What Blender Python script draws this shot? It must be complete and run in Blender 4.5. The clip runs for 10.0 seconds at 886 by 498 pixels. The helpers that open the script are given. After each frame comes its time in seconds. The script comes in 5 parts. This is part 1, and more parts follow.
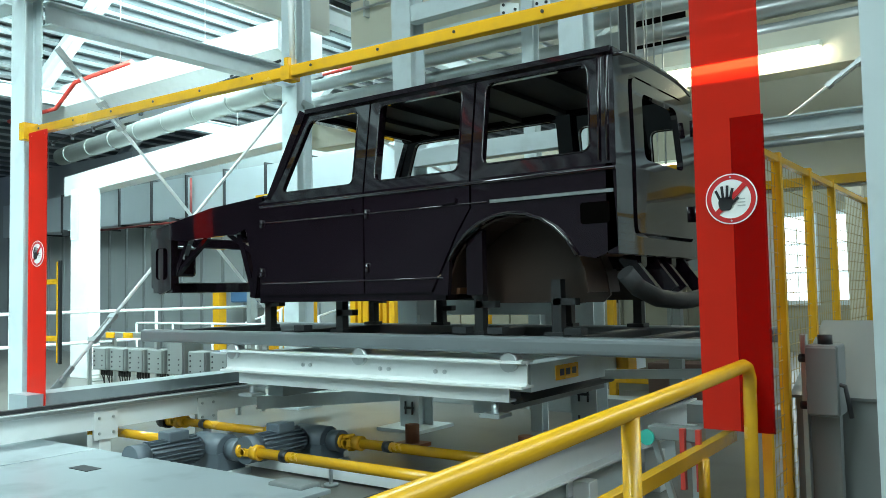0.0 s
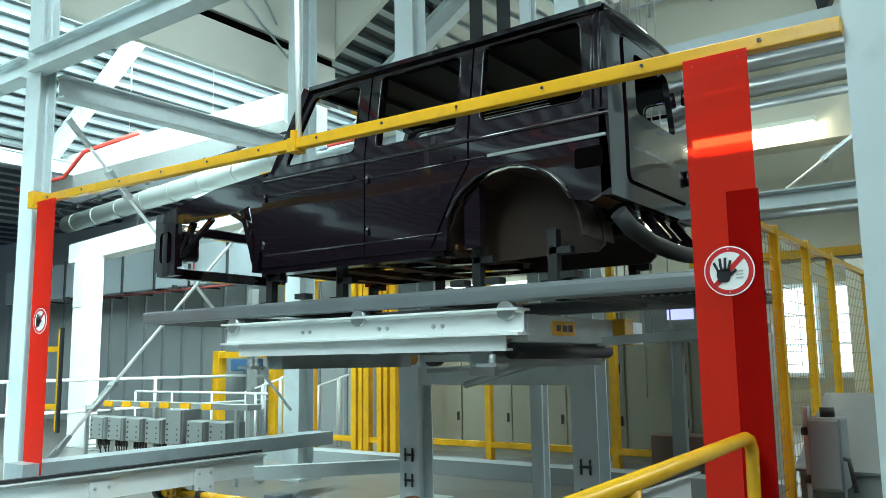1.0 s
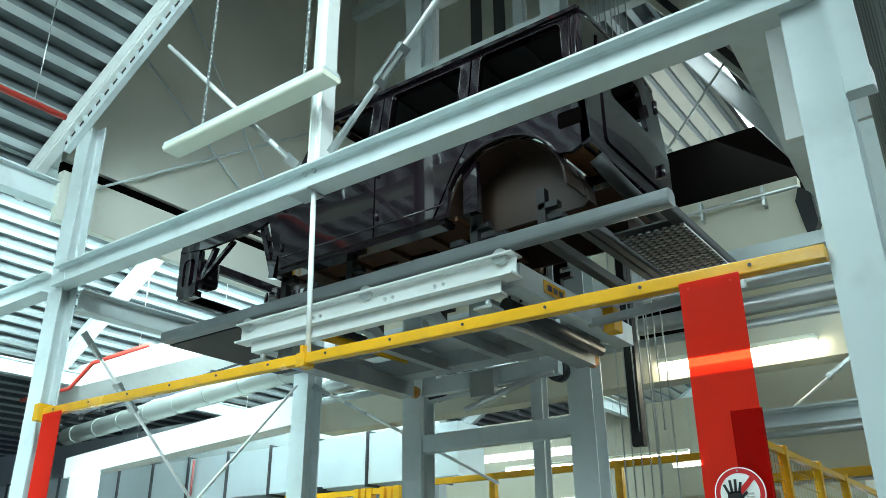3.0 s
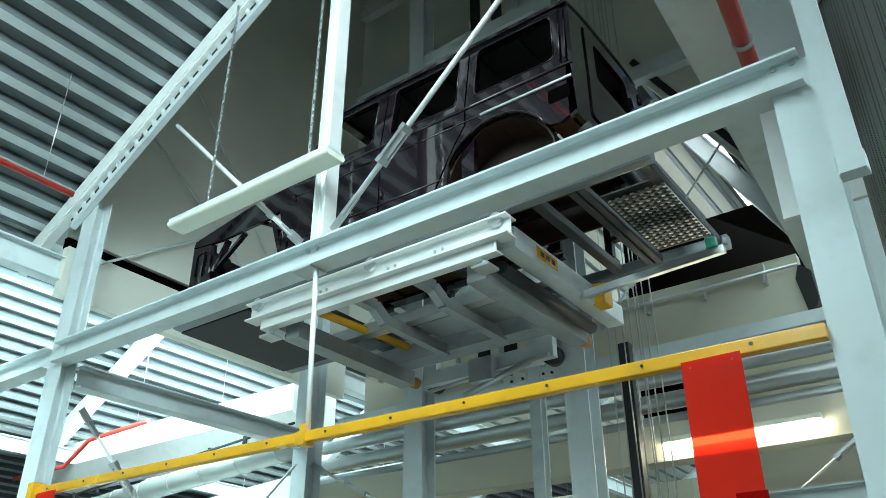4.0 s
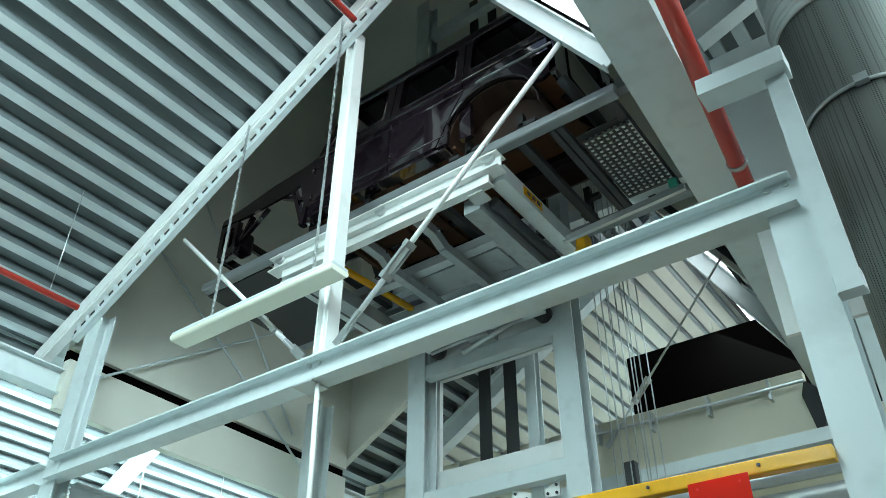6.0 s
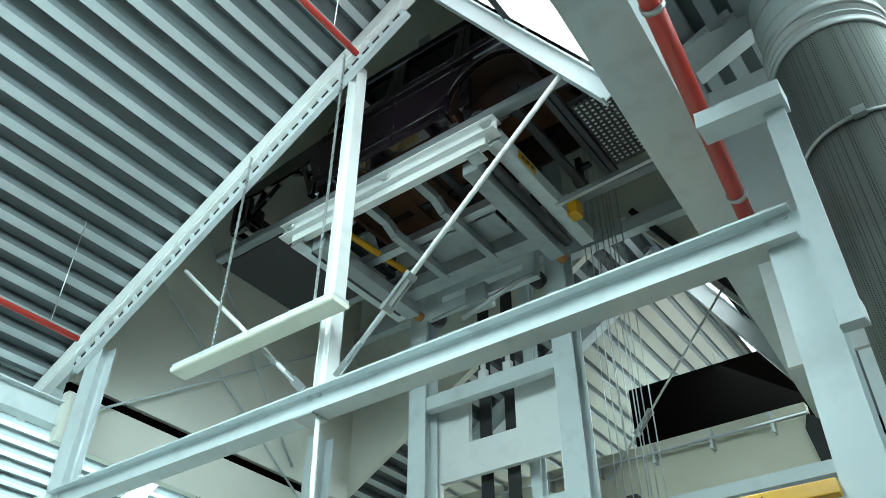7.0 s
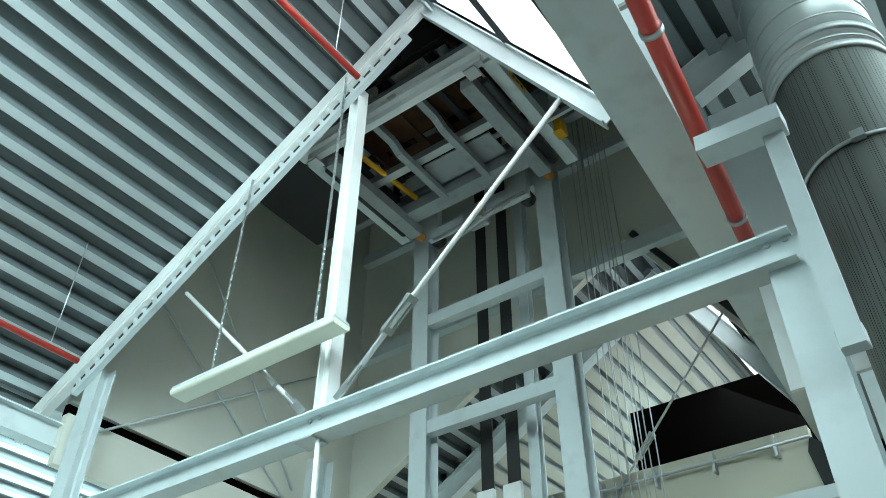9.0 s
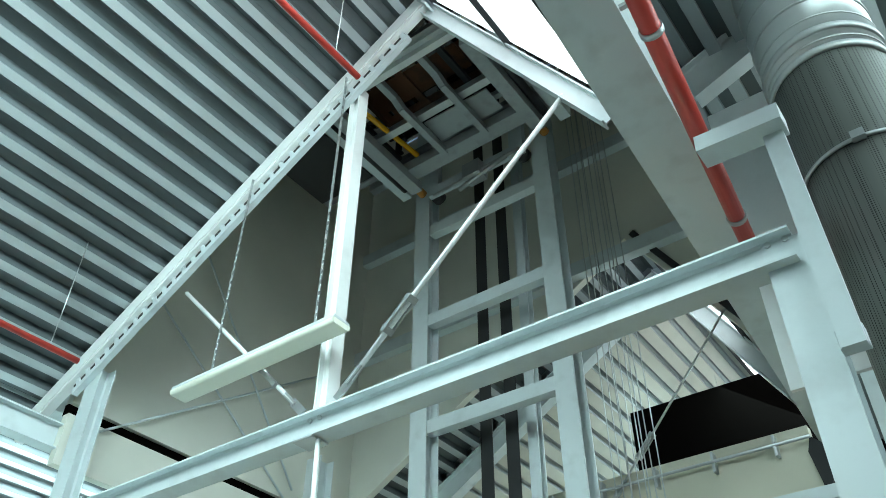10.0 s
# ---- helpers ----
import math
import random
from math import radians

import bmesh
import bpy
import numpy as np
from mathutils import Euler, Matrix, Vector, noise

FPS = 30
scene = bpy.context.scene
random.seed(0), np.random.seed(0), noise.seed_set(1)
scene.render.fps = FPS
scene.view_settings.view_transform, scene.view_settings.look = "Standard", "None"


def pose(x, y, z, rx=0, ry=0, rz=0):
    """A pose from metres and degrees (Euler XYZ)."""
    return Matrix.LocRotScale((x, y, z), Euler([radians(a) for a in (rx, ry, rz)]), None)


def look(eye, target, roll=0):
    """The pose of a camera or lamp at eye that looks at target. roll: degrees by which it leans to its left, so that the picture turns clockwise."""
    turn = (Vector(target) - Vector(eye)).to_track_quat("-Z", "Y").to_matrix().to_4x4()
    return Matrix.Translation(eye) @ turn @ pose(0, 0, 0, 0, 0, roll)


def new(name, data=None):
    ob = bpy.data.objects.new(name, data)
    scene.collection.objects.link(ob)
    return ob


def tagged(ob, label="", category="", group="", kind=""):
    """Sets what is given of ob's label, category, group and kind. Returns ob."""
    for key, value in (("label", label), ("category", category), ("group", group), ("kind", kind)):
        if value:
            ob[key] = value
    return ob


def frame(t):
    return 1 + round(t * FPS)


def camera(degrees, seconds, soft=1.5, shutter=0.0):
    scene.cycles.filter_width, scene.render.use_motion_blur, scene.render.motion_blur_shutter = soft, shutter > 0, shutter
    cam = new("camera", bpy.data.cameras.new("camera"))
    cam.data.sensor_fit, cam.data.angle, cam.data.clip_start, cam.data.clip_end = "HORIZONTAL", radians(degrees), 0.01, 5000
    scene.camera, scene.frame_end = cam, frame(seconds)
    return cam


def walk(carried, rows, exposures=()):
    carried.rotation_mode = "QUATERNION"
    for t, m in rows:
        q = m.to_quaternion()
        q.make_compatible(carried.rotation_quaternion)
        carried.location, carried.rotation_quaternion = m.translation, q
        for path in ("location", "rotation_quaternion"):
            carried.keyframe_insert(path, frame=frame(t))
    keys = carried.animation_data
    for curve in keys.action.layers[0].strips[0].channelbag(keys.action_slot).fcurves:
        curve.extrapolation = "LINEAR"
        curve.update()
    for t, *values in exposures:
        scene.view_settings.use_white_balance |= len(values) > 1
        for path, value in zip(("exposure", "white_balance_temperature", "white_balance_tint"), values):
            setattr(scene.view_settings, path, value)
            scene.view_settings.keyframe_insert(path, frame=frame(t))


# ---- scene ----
# ---------------------------------------------------------------- camera
cam = camera(57.24, 10.0, soft=0.6)
# seconds, pitch, roll, yaw, place of the eye
PATH_ROWS = [
    (0, 3.09, 1.09, 35.89, -0.125, 0.170, 1.500),
    (0.5, 4.83, 0.87, 35.90, -0.112, 0.153, 1.500),
    (1, 7.97, 0.75, 35.98, -0.102, 0.139, 1.500),
    (1.5, 11.14, 0.67, 36.07, -0.091, 0.124, 1.500),
    (2, 15.36, 0.48, 36.13, -0.077, 0.105, 1.500),
    (2.5, 19.50, 0.37, 36.25, -0.062, 0.085, 1.500),
    (4, 28.16, 0.08, 36.35, -0.034, 0.046, 1.500),
    (4.5, 30.78, 0.02, 36.37, -0.026, 0.036, 1.500),
    (5, 33.33, -0.08, 36.37, -0.019, 0.026, 1.500),
    (5.5, 34.83, -0.16, 36.37, -0.014, 0.019, 1.500),
    (7, 38.22, -0.27, 36.43, -0.004, 0.005, 1.500),
    (7.5, 39.04, -0.28, 36.45, -0.002, 0.002, 1.500),
    (8, 39.67, -0.36, 36.43, 0.000, 0.000, 1.500),
    (8.5, 39.75, -0.34, 36.45, 0.000, 0.000, 1.500),
    (9, 39.75, -0.34, 36.44, 0.000, 0.000, 1.500),
    (9.5, 39.75, -0.34, 36.44, 0.000, 0.000, 1.500),
    (10, 39.75, -0.34, 36.45, 0.000, 0.000, 1.500),
]
walk(cam, [(t, pose(x, y, z, 90 + p, r, w)) for t, p, r, w, x, y, z in PATH_ROWS])

# ---------------------------------------------------------------- light
FLOOR = 0.22
world = bpy.data.worlds.new("sky")
scene.world = world
world.use_nodes = True
wn = world.node_tree
sky = wn.nodes.new("ShaderNodeTexSky")
sky.sky_type = 'NISHITA'
sky.sun_disc = False
sky.sun_elevation, sky.sun_rotation = radians(38), radians(250)
wn.nodes["Background"].inputs[1].default_value = 0.15
wn.links.new(sky.outputs[0], wn.nodes["Background"].inputs[0])
scene.view_settings.exposure = 0.0


def area_lamp(name, m, sx, sy, watts, colour):
    data = bpy.data.lights.new(name, 'AREA')
    data.shape, data.size, data.size_y, data.energy, data.color = 'RECTANGLE', sx, sy, watts, colour
    ob = new(name, data)
    ob.matrix_world = m
    return ob


DAY = (0.70, 0.965, 0.985)
# roof saw-tooth: gutter, ridge and foot of the steep glazed side
GX, GZ, RX, RZ, FX, FZ, BAY = -7.73, 5.3, -2.86, 8.22, -1.27, 5.6, 6.85
FRONT, BACK = 3.5, 7.7
for k, y0, y1, watts in ((0, -7.0, 1.8, 1120), (0, 9.6, 20.0, 560), (-1, -4.0, 12.5, 4500), (1, -7.0, 16.0, 650)):
    sx = k * BAY
    cx, cz = (RX + FX) / 2 + sx - 0.1, (RZ + FZ) / 2 - 0.1
    d = Vector((-0.62, 0, -0.78)).normalized()
    zax, yax = -d, Vector((0, 1, 0))
    mm = Matrix((yax.cross(zax), yax, zax)).transposed().to_4x4()
    mm.translation = (cx, (y0 + y1) / 2, cz)
    area_lamp("skylight_daylight", mm, 1.8, y1 - y0, watts, DAY)
# unseen fill lamp added to brighten the raised roof strip and duct neck
area_lamp("upstand_fill", look((1.56, 4.0, 7.15), (-0.4, 4.0, 6.7)), 11.0, 0.75, 210, DAY)


# ---------------------------------------------------------------- materials
def mat(name, base, rough=0.5, metal=0.0, vary=0.12, grain=6.0, bump=0.02, fine=90.0, coat=0.0, dirt=None, dirt_amount=0.0):
    m = bpy.data.materials.new(name)
    m.use_nodes = True
    nt = m.node_tree
    b = nt.nodes["Principled BSDF"]
    tc = nt.nodes.new("ShaderNodeTexCoord")
    n1 = nt.nodes.new("ShaderNodeTexNoise")
    n1.inputs["Scale"].default_value, n1.inputs["Detail"].default_value = grain * 0.25, 8
    n2 = nt.nodes.new("ShaderNodeTexNoise")
    n2.inputs["Scale"].default_value, n2.inputs["Detail"].default_value = fine, 4
    for n in (n1, n2):
        nt.links.new(tc.outputs["Object"], n.inputs["Vector"])
    ramp = nt.nodes.new("ShaderNodeValToRGB")
    lo = [c * (1 - vary) for c in base] + [1]
    hi = [min(1, c * (1 + vary)) for c in base] + [1]
    ramp.color_ramp.elements[0].color, ramp.color_ramp.elements[1].color = lo, hi
    ramp.color_ramp.elements[0].position, ramp.color_ramp.elements[1].position = 0.3, 0.7
    nt.links.new(n1.outputs["Fac"], ramp.inputs[0])
    out = ramp.outputs[0]
    if dirt:
        n3 = nt.nodes.new("ShaderNodeTexNoise")
        n3.inputs["Scale"].default_value, n3.inputs["Detail"].default_value = grain, 10
        nt.links.new(tc.outputs["Object"], n3.inputs["Vector"])
        r3 = nt.nodes.new("ShaderNodeMapRange")
        r3.inputs["From Min"].default_value, r3.inputs["From Max"].default_value = 0.52, 0.72
        r3.inputs["To Max"].default_value = dirt_amount
        nt.links.new(n3.outputs["Fac"], r3.inputs["Value"])
        mx = nt.nodes.new("ShaderNodeMix")
        mx.data_type = 'RGBA'
        nt.links.new(r3.outputs[0], mx.inputs["Factor"])
        nt.links.new(out, mx.inputs["A"])
        mx.inputs["B"].default_value = (*dirt, 1)
        out = mx.outputs["Result"]
    nt.links.new(out, b.inputs["Base Color"])
    rr = nt.nodes.new("ShaderNodeMapRange")
    rr.inputs["To Min"].default_value, rr.inputs["To Max"].default_value = max(0.02, rough - 0.08), min(1, rough + 0.1)
    nt.links.new(n1.outputs["Fac"], rr.inputs["Value"])
    nt.links.new(rr.outputs[0], b.inputs["Roughness"])
    b.inputs["Metallic"].default_value = metal
    b.inputs["Coat Weight"].default_value = coat
    b.inputs["Coat Roughness"].default_value = 0.04
    if bump:
        bp = nt.nodes.new("ShaderNodeBump")
        bp.inputs["Strength"].default_value, bp.inputs["Distance"].default_value = bump * 5, 0.004
        nt.links.new(n2.outputs["Fac"], bp.inputs["Height"])
        nt.links.new(bp.outputs[0], b.inputs["Normal"])
    return m


def glow(name, colour, strength):
    m = bpy.data.materials.new(name)
    m.use_nodes = True
    b = m.node_tree.nodes["Principled BSDF"]
    b.inputs["Base Color"].default_value = (*colour, 1)
    b.inputs["Emission Color"].default_value = (*colour, 1)
    b.inputs["Emission Strength"].default_value = strength
    return m


STEEL = mat("pale_grey_steel_paint", (0.56, 0.63, 0.64), 0.38, 0, 0.05, 5, 0.01, dirt=(0.36, 0.40, 0.40), dirt_amount=0.35)
WHITE = mat("white_paint", (0.72, 0.75, 0.74), 0.4, 0, 0.04, 4, 0.01, dirt=(0.5, 0.52, 0.5), dirt_amount=0.3)
CREAM = mat("cream_wall_panel", (0.60, 0.58, 0.47), 0.6, 0, 0.06, 3, 0.02)
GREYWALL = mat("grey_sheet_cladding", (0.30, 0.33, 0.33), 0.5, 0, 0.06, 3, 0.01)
SHAFT = mat("shaft_lining_panel", (0.64, 0.65, 0.58), 0.6, 0, 0.08, 3, 0.02)
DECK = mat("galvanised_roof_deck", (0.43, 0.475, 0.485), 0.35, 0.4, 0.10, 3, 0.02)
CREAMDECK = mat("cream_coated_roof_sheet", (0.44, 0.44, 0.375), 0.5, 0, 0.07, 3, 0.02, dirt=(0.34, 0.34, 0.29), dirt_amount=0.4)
# the deck sheet again, darkened to paint the shade of its troughs
DECKSHADE = mat("galvanised_roof_deck_shaded", (0.13, 0.155, 0.16), 0.45, 0.3, 0.10, 3, 0.02)
GALV = mat("galvanised_steel", (0.50, 0.53, 0.53), 0.35, 0.8, 0.12, 12, 0.02)
YELLOW = mat("yellow_safety_paint", (0.70, 0.36, 0.012), 0.24, 0, 0.10, 8, 0.02, dirt=(0.40, 0.21, 0.03), dirt_amount=0.35)
RED = mat("red_pipe_paint", (0.55, 0.05, 0.035), 0.35, 0, 0.08, 6, 0.02)
BLACK = mat("black_rubber", (0.015, 0.016, 0.017), 0.6, 0, 0.2, 10, 0.03)
DARK = mat("dark_steel", (0.035, 0.037, 0.04), 0.45, 0.4, 0.2, 10, 0.03)
MOTOR = mat("blue_grey_motor_paint", (0.10, 0.125, 0.145), 0.42, 0, 0.1, 10, 0.03)
FLOORMAT = mat("sealed_grey_concrete", (0.135, 0.128, 0.112), 0.33, 0, 0.18, 2, 0.03, dirt=(0.085, 0.078, 0.066), dirt_amount=0.5)
DECKPLATE = mat("grey_deck_plate", (0.35, 0.40, 0.415), 0.35, 0.2, 0.10, 3, 0.01, dirt=(0.17, 0.19, 0.2), dirt_amount=0.5)
PAINT = mat("black_car_paint", (0.009, 0.005, 0.008), 0.10, 0, 0.3, 3, 0.35, fine=2.2, coat=1.0)
pn = PAINT.node_tree
mp = pn.nodes.new("ShaderNodeMapping")
mp.inputs["Scale"].default_value = (0.5, 0.5, 1.5)
pn.nodes["Principled BSDF"].inputs["Specular IOR Level"].default_value = 0.3
for nd in pn.nodes:
    if nd.type == 'TEX_NOISE' and abs(nd.inputs["Scale"].default_value - 2.2) < 0.01:
        pn.links.new([q for q in pn.nodes if q.type == 'TEX_COORD'][0].outputs["Object"], mp.inputs["Vector"])
        pn.links.new(mp.outputs[0], nd.inputs["Vector"])
        nd.inputs["Detail"].default_value = 0.6
    if nd.type == 'BUMP':
        nd.inputs["Strength"].default_value, nd.inputs["Distance"].default_value = 0.5, 0.012
        pn.links.new(nd.outputs[0], pn.nodes["Principled BSDF"].inputs["Coat Normal"])
FORK = mat("grey_lift_steel", (0.30, 0.335, 0.34), 0.42, 0.2, 0.10, 6, 0.02, dirt=(0.18, 0.19, 0.19), dirt_amount=0.5)
PRIMER = mat("brown_underbody_primer", (0.075, 0.030, 0.013), 0.5, 0, 0.35, 5, 0.02, dirt=(0.02, 0.015, 0.012), dirt_amount=0.8)
HOUSING = mat("dark_brown_wheel_house", (0.026, 0.013, 0.008), 0.45, 0, 0.35, 5, 0.02)
# flat black laid where voids and holes lie in shade
VOIDSHADE = mat("void_shade_black", (0.0015, 0.0012, 0.001), 0.98, 0, 0.2, 3, 0.0)
VOIDSHADE.node_tree.nodes["Principled BSDF"].inputs["Specular IOR Level"].default_value = 0.02
PRIMER.node_tree.nodes["Principled BSDF"].inputs["Specular IOR Level"].default_value = 0.2
# for hall walls out of view, darkened to dim their reflection in the car
DIMWALL = mat("unseen_wall_dark", (0.09, 0.10, 0.10), 0.6, 0, 0.1, 3, 0.01)
CABINET = mat("beige_cabinet_paint", (0.29, 0.277, 0.215), 0.45, 0, 0.05, 4, 0.01)
FARWALL = mat("dull_cream_far_wall", (0.30, 0.285, 0.22), 0.6, 0, 0.08, 3, 0.02)
BOX = mat("grey_enclosure_paint", (0.19, 0.205, 0.20), 0.45, 0, 0.06, 6, 0.01)
PERF = mat("perforated_duct_sheet", (0.30, 0.33, 0.31), 0.45, 0.5, 0.06, 6, 0.01)
GLOWDAY = glow("daylight_pane", (0.88, 0.97, 1.0), 2.5)
TUBE = glow("lit_tube_cover", (1.0, 0.96, 0.72), 34.0)
TUBEFAR = glow("lit_far_tube_cover", (1.0, 0.97, 0.80), 9.0)
PALE = mat("pale_lamp_cover", (0.74, 0.77, 0.66), 0.3, 0, 0.04, 4, 0.0)
SCREEN = glow("lit_screen", (0.45, 0.5, 0.95), 1.2)


# ---------------------------------------------------------------- builders
def box(bm, x0, x1, y0, y1, z0, z1, m=None):
    r = bmesh.ops.create_cube(bm, size=1)
    mm = Matrix.Translation(((x0 + x1) / 2, (y0 + y1) / 2, (z0 + z1) / 2)) @ Matrix.Diagonal((abs(x1 - x0), abs(y1 - y0), abs(z1 - z0), 1))
    bmesh.ops.transform(bm, matrix=(m @ mm) if m else mm, verts=r["verts"])
    return bm


def bbox(x0, x1, y0, y1, z0, z1, bevel=0.0):
    bm = bmesh.new()
    box(bm, x0, x1, y0, y1, z0, z1)
    if bevel:
        bmesh.ops.bevel(bm, geom=bm.edges[:], offset=bevel, segments=2, affect='EDGES', profile=0.5)
    return bm


def along(a, b, up=(0, 0, 1)):
    """A pose at a whose y axis points to b, and the distance."""
    a, b = Vector(a), Vector(b)
    d = b - a
    yv = d.normalized()
    u = Vector(up)
    if abs(yv.dot(u)) > 0.99:
        u = Vector((1, 0, 0))
    xv = yv.cross(u).normalized()
    zv = xv.cross(yv)
    m = Matrix((xv, yv, zv)).transposed().to_4x4()
    m.translation = a
    return m, d.length


def rod(bm, a, b, r, n=10):
    m, ln = along(a, b)
    c = bmesh.ops.create_cone(bm, cap_ends=True, segments=n, radius1=r, radius2=r, depth=ln)
    bmesh.ops.transform(bm, matrix=m @ Matrix.Translation((0, ln / 2, 0)) @ Matrix.Rotation(radians(-90), 4, 'X'), verts=c["verts"])
    for v in c["verts"]:
        for f in v.link_faces:
            f.smooth = len(f.verts) == 4
    return bm


def bar(bm, a, b, w, h, up=(0, 0, 1)):
    m, ln = along(a, b, up)
    return box(bm, -w / 2, w / 2, 0, ln, -h / 2, h / 2, m)


def profile(bm, a, b, pts, up=(0, 0, 1)):
    """One solid of the cross-section pts (across, up) from a to b."""
    m, ln = along(a, b, up)
    f = [bm.verts.new(m @ Vector((u, 0, v))) for u, v in pts]
    g = [bm.verts.new(m @ Vector((u, ln, v))) for u, v in pts]
    n = len(pts)
    bm.faces.new(f)
    bm.faces.new(list(reversed(g)))
    fs = [bm.faces.new((f[(i + 1) % n], f[i], g[i], g[(i + 1) % n])) for i in range(n)]
    bmesh.ops.recalc_face_normals(bm, faces=bm.faces[:])
    return bm


def ibeam(bm, a, b, w, h, up=(0, 0, 1), tf=0.014, tw=0.01):
    """An I section from a to b: width w, depth h along up."""
    x, z, i, k = w / 2, h / 2, tw / 2, h / 2 - tf
    fl = min(0.016, w * 0.1)
    return profile(bm, a, b, [(-x, -z), (x, -z), (x, -k), (i + fl, -k), (i, -k + fl), (i, k - fl), (i + fl, k), (x, k), (x, z), (-x, z),
                              (-x, k), (-i - fl, k), (-i, k - fl), (-i, -k + fl), (-i - fl, -k), (-x, -k)], up)


def channel(bm, a, b, w, h, up=(0, 0, 1), side=1, t=0.014):
    x, z, k = w / 2, h / 2, h / 2 - t
    return profile(bm, a, b, [(side * u, v) for u, v in ((-x, -z), (x, -z), (x, z), (-x, z), (-x, k), (x - t, k), (x - t, -k), (-x, -k))], up)


def tube(bm, pts, r, n=10):
    """One bent round bar through the points."""
    pts = [Vector(p) for p in pts]
    rings, ref = [], None
    for i, p in enumerate(pts):
        d = ((pts[i + 1] - p).normalized() if i + 1 < len(pts) else Vector((0, 0, 0))) + ((p - pts[i - 1]).normalized() if i else Vector((0, 0, 0)))
        d.normalize()
        if ref is None:
            ref = d.cross(Vector((0.31, 0.87, 0.38))).normalized()
        u = (ref - d * ref.dot(d)).normalized()
        ref = u
        v = d.cross(u)
        rings.append([bm.verts.new(p + (u * math.cos(2 * math.pi * j / n) + v * math.sin(2 * math.pi * j / n)) * r) for j in range(n)])
    for a, b in zip(rings, rings[1:]):
        for j in range(n):
            bm.faces.new((a[j], a[(j + 1) % n], b[(j + 1) % n], b[j])).smooth = True
    bm.faces.new(list(reversed(rings[0])))
    bm.faces.new(rings[-1])
    bmesh.ops.recalc_face_normals(bm, faces=bm.faces[:])
    return bm


def slab(loops, put, thick):
    """A flat sheet with holes: loops of (u, v), put(u, v, w) gives the place, w from 0 to thick."""
    from mathutils.geometry import tessellate_polygon
    flat = [q for lp in loops for q in lp]
    tris = tessellate_polygon([[Vector((u, v, 0)) for u, v in lp] for lp in loops])
    bm = bmesh.new()
    f = [bm.verts.new(put(u, v, 0.0)) for u, v in flat]
    g = [bm.verts.new(put(u, v, thick)) for u, v in flat]
    for t in tris:
        try:
            bm.faces.new([f[i] for i in t])
            bm.faces.new([g[i] for i in reversed(t)])
        except ValueError:
            pass
    k = 0
    for lp in loops:
        n = len(lp)
        for i in range(n):
            a, b = k + i, k + (i + 1) % n
            bm.faces.new((f[a], f[b], g[b], g[a]))
        k += n
    bmesh.ops.recalc_face_normals(bm, faces=bm.faces[:])
    return bm


def rounded(pts, r, n=4):
    """A polygon with its corners rounded."""
    out = []
    k = len(pts)
    for i in range(k):
        p, a, b = Vector(pts[i]), Vector(pts[i - 1]), Vector(pts[(i + 1) % k])
        ra = min(r, (a - p).length * 0.45)
        rb = min(r, (b - p).length * 0.45)
        s, e = p + (a - p).normalized() * ra, p + (b - p).normalized() * rb
        for j in range(n + 1):
            t = j / n
            out.append(tuple((1 - t) ** 2 * s + 2 * t * (1 - t) * p + t * t * e))
    return out


ORIGIN = Vector((0, 0, 0))


def origin(x, y, z):
    """Moves the working origin of the things that follow; FLOOR is the floor's height in it."""
    global ORIGIN, FLOOR
    ORIGIN, FLOOR = Vector((x, y, z)), 0.22 - z


def part(name, bm, material, parent=None, label=""):
    me = bpy.data.meshes.new(name)
    bm.to_mesh(me)
    bm.free()
    me.transform(Matrix.Translation(ORIGIN))
    for mt in (material if isinstance(material, (list, tuple)) else [material]):
        me.materials.append(mt)
    ob = new(name, me)
    if parent is not None:
        ob.parent = parent
        o, q = Vector((0, 0, 0)), parent
        while q is not None:
            o += q.location
            q = q.parent
        me.transform(Matrix.Translation(-o))
    if label:
        tagged(ob, label)
    return ob


def thing(name, at, label, category, group="", kind=""):
    ob = new(name)
    ob.empty_display_size = 0.2
    ob.location = Vector(at) + ORIGIN
    return tagged(ob, label, category, group, kind)


def singles(name, pts, axis, r, h, material, parent, n=6):
    """The same small round head at each place, each a part of its own."""
    for p in pts:
        bm = bmesh.new()
        rod(bm, p, Vector(p) + Vector(axis) * h, r, n)
        part(name, bm, material, parent)


def roof_at(x):
    """Underside of the saw-tooth roof."""
    k = math.floor((x - GX) / BAY)
    q = x - k * BAY
    return GZ + (RZ - GZ) * (q - GX) / (RX - GX) if q < RX else RZ + (FZ - RZ) * min(1.0, (q - RX) / (FX - RX))


def hangers(pts, z_low, parent, name="hanger", r=0.006):
    """Thin rods from a thing up to the roof."""
    for x, y in pts:
        bm = bmesh.new()
        rod(bm, (x, y, z_low), (x, y, roof_at(x) + 0.2), r, 6)
        part(name, bm, GALV, parent)


def solo(name, bm, material, label, category, group="", kind=""):
    return tagged(part(name, bm, material), label, category, group, kind)


# ---------------------------------------------------------------- floor and shell of the hall
solo("floor", bbox(-34, 26, -14, 46, FLOOR - 0.3, FLOOR), FLOORMAT, "sealed grey concrete hall floor, slightly worn", "floor", kind="structure")
# west, east and south walls are unseen and dark to dim reflections
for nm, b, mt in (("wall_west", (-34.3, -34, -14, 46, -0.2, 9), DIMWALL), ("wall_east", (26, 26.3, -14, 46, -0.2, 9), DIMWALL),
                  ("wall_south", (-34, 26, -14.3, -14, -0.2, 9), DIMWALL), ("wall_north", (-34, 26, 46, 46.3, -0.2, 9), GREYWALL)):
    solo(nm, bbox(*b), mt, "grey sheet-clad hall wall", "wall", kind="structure")


